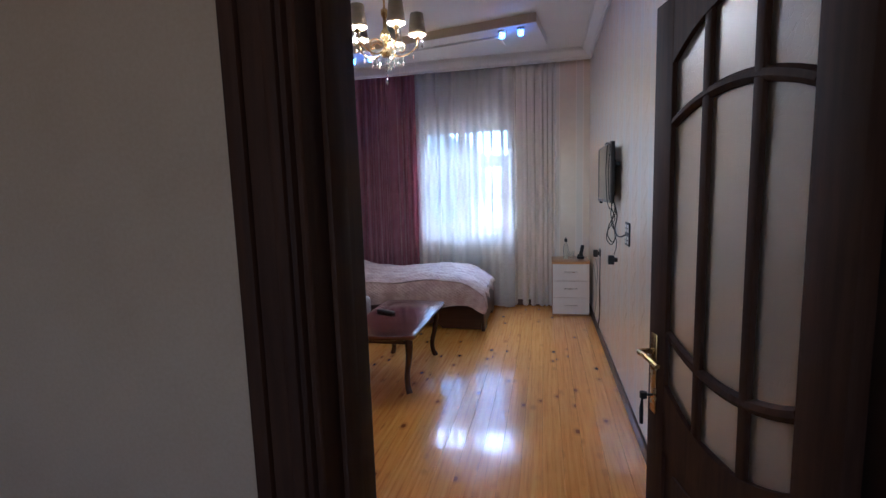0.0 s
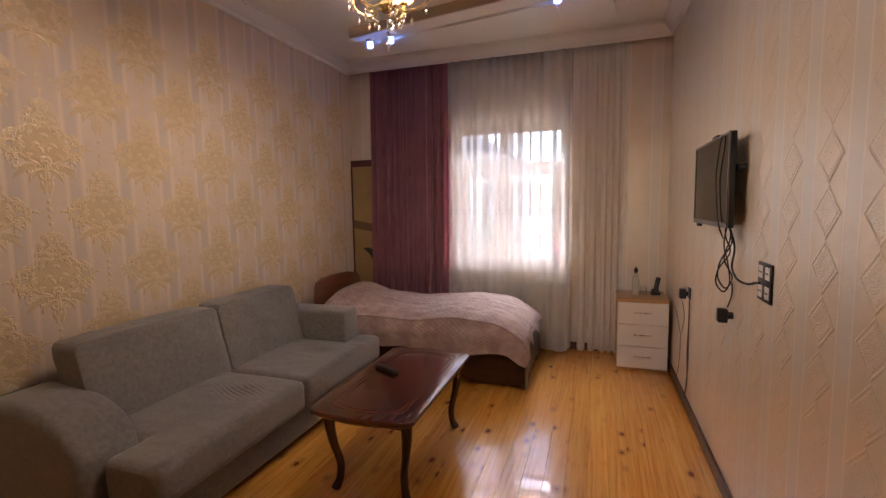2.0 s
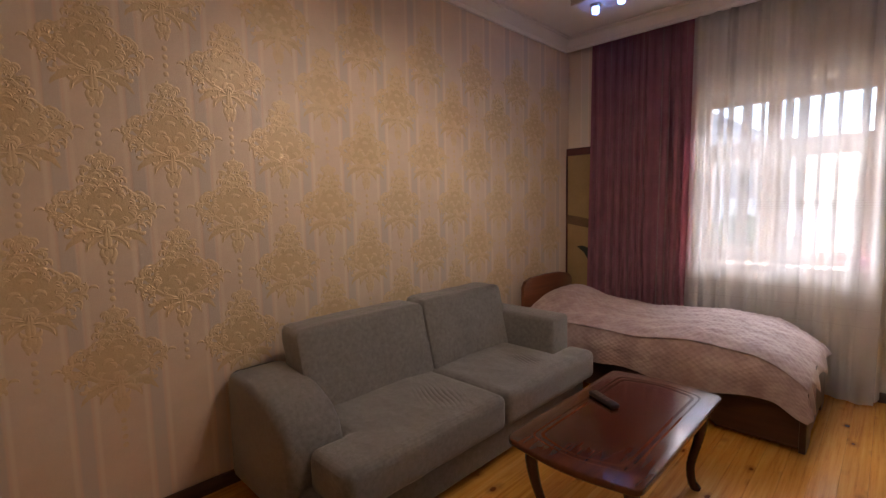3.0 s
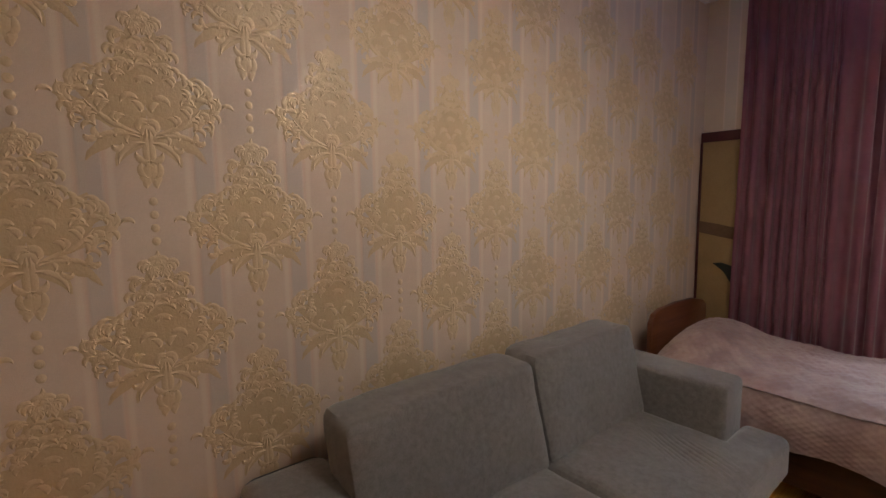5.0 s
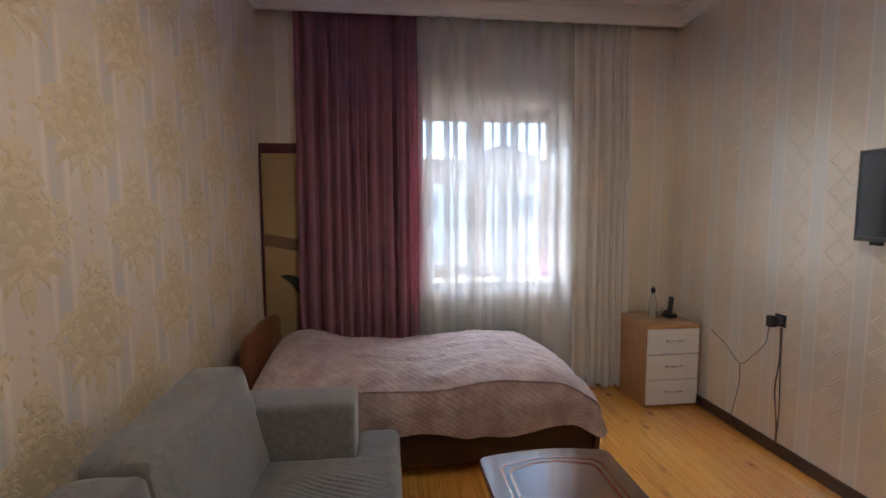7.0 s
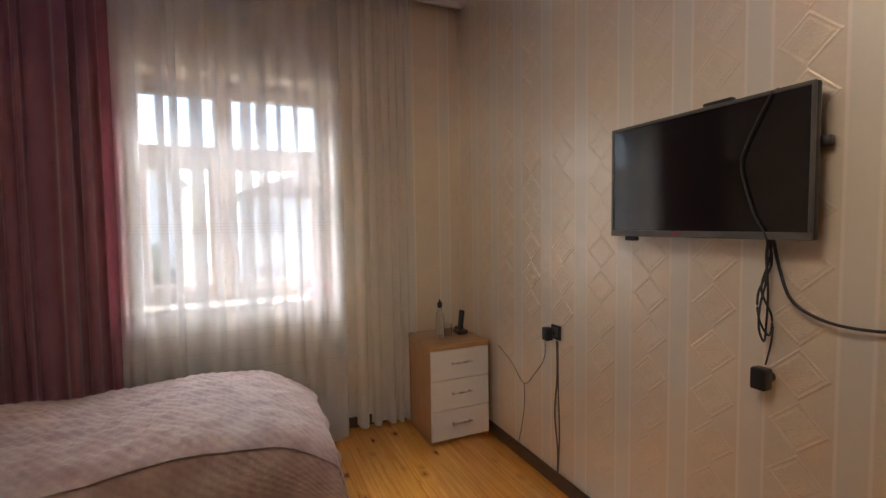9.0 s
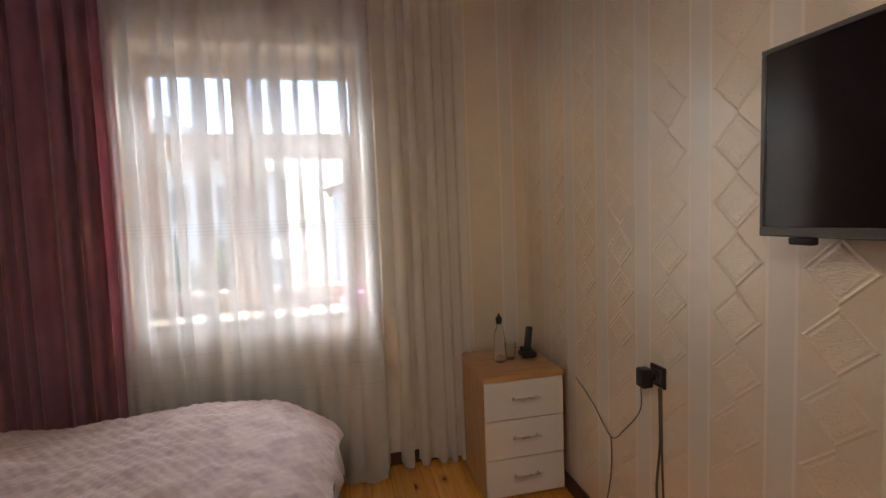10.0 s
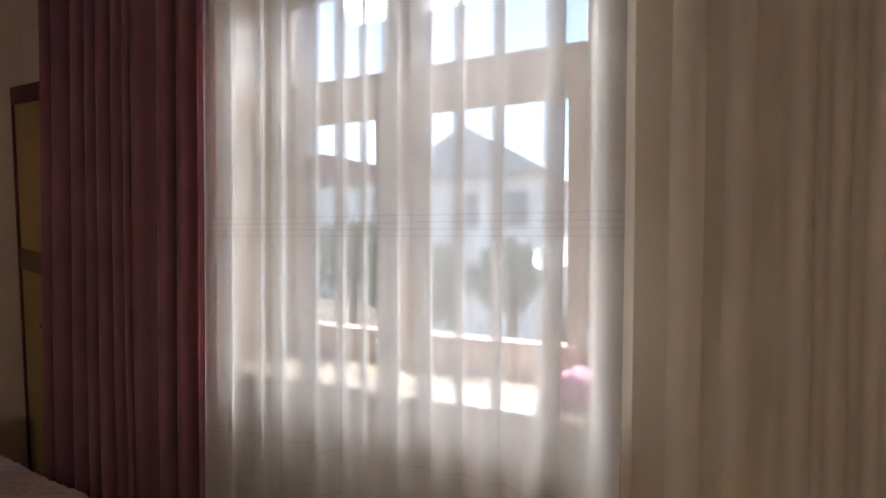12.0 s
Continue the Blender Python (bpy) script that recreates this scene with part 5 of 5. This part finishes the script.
def motif():
    """A damask bouquet: wings of hooked leaves, rolled lobes under them, a spire of small scrolls, a bud and beads."""
    bm = bmesh.new()
    edge = ((-0.115, 0.07), (-0.10, 0.14), (-0.06, 0.16), (-0.045, 0.18), (-0.01, 0.21), (0.03, 0.205), (0.075, 0.16), (0.095, 0.075), (0.13, 0.085), (0.18, 0.075), (0.22, 0.035), (0.26, 0.012))

    def half(z):
        """Half of the bouquet's width at a height."""
        for (za, wa), (zb, wb) in zip(edge, edge[1:]):
            if za <= z <= zb:
                return wa + (wb - wa) * (z - za) / (zb - za)
        return 0.0

    sides = random.Random(77)
    scrolls = []
    for k in range(64):
        z = -0.09 + 0.335 * ((k * 0.618) % 1.0)
        x = half(z) * sides.uniform(0.04, 0.92)
        out = math.degrees(math.atan2(z + 0.10, x))
        scrolls.append((x, z, out + sides.uniform(-40, 40), sides.uniform(0.035, 0.055), sides.uniform(0.008, 0.012), sides.choice((1, -1)) * sides.uniform(90, 210)))
    for k in range(15):
        z = -0.045 + 0.285 * k / 14
        scrolls.append((half(z) * 0.82, z, 35 + 20 * (k % 2), 0.042, 0.0095, 150 if k % 2 else -150))
    for s in (1, -1):
        def fr(x, z, deg, ln, w, curl, lift=0.0035, n=8, base=0.0):
            frond(bm, s * x, z, radians(deg) if s > 0 else math.pi - radians(deg), ln, w, s * radians(curl), lift, n, base)
        first = len(bm.faces)
        # broad flat leaves that carry the scrolls: wings, spire and hanging lobes
        for x, z, deg, ln, w, curl in ((0.0, -0.045, 2, 0.215, 0.030, 28), (0.0, -0.02, 12, 0.195, 0.034, 22), (0.0, 0.01, 20, 0.165, 0.032, 26), (0.03, -0.03, 88, 0.255, 0.046, 6),
                                       (0.0, 0.09, 35, 0.10, 0.026, 60), (0.0, 0.13, 35, 0.085, 0.022, 60), (0.0, -0.09, 22, 0.175, 0.021, -80), (0.0, -0.10, 8, 0.115, 0.019, -85)):
            fr(x, z, deg, ln, w, curl, 0.0009)
        for f in list(bm.faces)[first:]:
            f.material_index = 1
        # hooked wing tips and the ribs of the wings
        for x, z, deg, ln, w, curl in ((0.150, -0.030, 28, 0.095, 0.014, 60), (0.205, 0.02, 70, 0.040, 0.009, -140), (0.165, 0.03, 60, 0.06, 0.012, 95), (0.135, 0.045, 65, 0.05, 0.011, 110), (0.02, -0.075, 12, 0.15, 0.010, 40), (0.02, -0.085, 30, 0.13, 0.010, -70), (0.01, -0.10, 10, 0.10, 0.010, -95),
                                       (0.145, -0.085, -85, 0.038, 0.013, -200), (0.085, -0.11, -85, 0.038, 0.012, -200)):
            fr(x, z, deg, ln, w, curl, 0.003, 8, 0.0008)
        for sc in scrolls:
            fr(*sc, 0.0028, 6, 0.0009)
        # stem and bud
        for x, z, deg, ln, w, curl in ((0.004, -0.06, -88, 0.13, 0.013, 0), (0.0, -0.16, -68, 0.07, 0.022, -20), (0.006, -0.20, 20, 0.055, 0.013, 95), (0.0, -0.15, -30, 0.05, 0.012, 120)):
            fr(x, z, deg, ln, w, curl)
    frond(bm, 0, 0.215, radians(90), 0.065, 0.013, 0)
    for i in range(4):
        zc = -0.266 - 0.039 * i
        ring = [bm.verts.new((0.0005, 0.012 * math.cos(2 * math.pi * k / 10), zc + 0.013 * math.sin(2 * math.pi * k / 10))) for k in range(10)]
        mid = bm.verts.new((0.0045, 0, zc))
        for k in range(10):
            bm.faces.new((ring[k], ring[(k + 1) % 10], mid))
    bmesh.ops.recalc_face_normals(bm, faces=bm.faces)
    for f in bm.faces:
        if f.normal.x < 0:
            f.normal_flip()
    me = link_mesh("wallpaper_motif", bm, GOLD_PRINT)
    me.materials.append(GOLD_GROUND)
    return me


motif_mesh = motif()
for k in range(-6, 13):
    y = COL0 + COL * k
    if not YF + 0.15 < y < YB - 0.1:
        continue
    for j in range(-3, 4):
        z = 1.475 + 0.69 * j + (0.345 if k % 2 else 0.0)
        if 0.5 < z < 2.79 or (z > 2.79 and z + 0.25 < 3.0):
            ob = new("wallpaper_motif", motif_mesh)
            ob.parent = wall_left
            ob.matrix_basis = pose(XL + 0.0012, y, z)

# ---- embossed lozenges of the other wall, one mesh shared by all ----
bm = bmesh.new()
rings = []
for q, h in ((1.0, 0.0), (0.91, 0.0014), (0.82, 0.0004), (0.77, 0.0004), (0.68, 0.0012), (0.30, 0.0009)):
    rings.append([bm.verts.new((-h, q * 0.088 * a, q * 0.5 * DIAH * b)) for a, b in ((1, 0), (0, 1), (-1, 0), (0, -1))])
for a, b in zip(rings, rings[1:]):
    for k in range(4):
        bm.faces.new((a[k], a[(k + 1) % 4], b[(k + 1) % 4], b[k]))
bm.faces.new(rings[-1])
bmesh.ops.recalc_face_normals(bm, faces=bm.faces)
for f in bm.faces:
    if f.normal.x > 0:
        f.normal_flip()
lozenge_mesh = link_mesh("wallpaper_lozenge", bm, EMBOSS, False)
for k in range(-13, 5):
    for j in range(-8, 10):
        y, z = DIA0 + DIA * k, DIAZ + DIAH * j
        if YF + 0.1 < y < YB - 0.1 and 0.15 < z < 2.95:
            ob = new("wallpaper_lozenge", lozenge_mesh)
            ob.parent = wall_right
            ob.matrix_basis = pose(XR - 0.0006, y, z)

# ---- floor planks, each its own board on shared meshes ----
PW, NP = 0.1128, 30
plank_meshes = []
for v in range(3):
    bm = boxes(((0.0002, 0, -0.024), (PW - 0.0002, YB - YF + 0.26, 0.0), 0.0009, 1))
    plank_meshes.append(link_mesh("floor_plank", bm, PINE, False))
for i in range(NP):
    ob = new("floor_plank", plank_meshes[i % 3])
    ob.parent = floor
    ob.matrix_basis = pose(XL + 0.0005 + PW * i, YF - 0.26, 0.0)
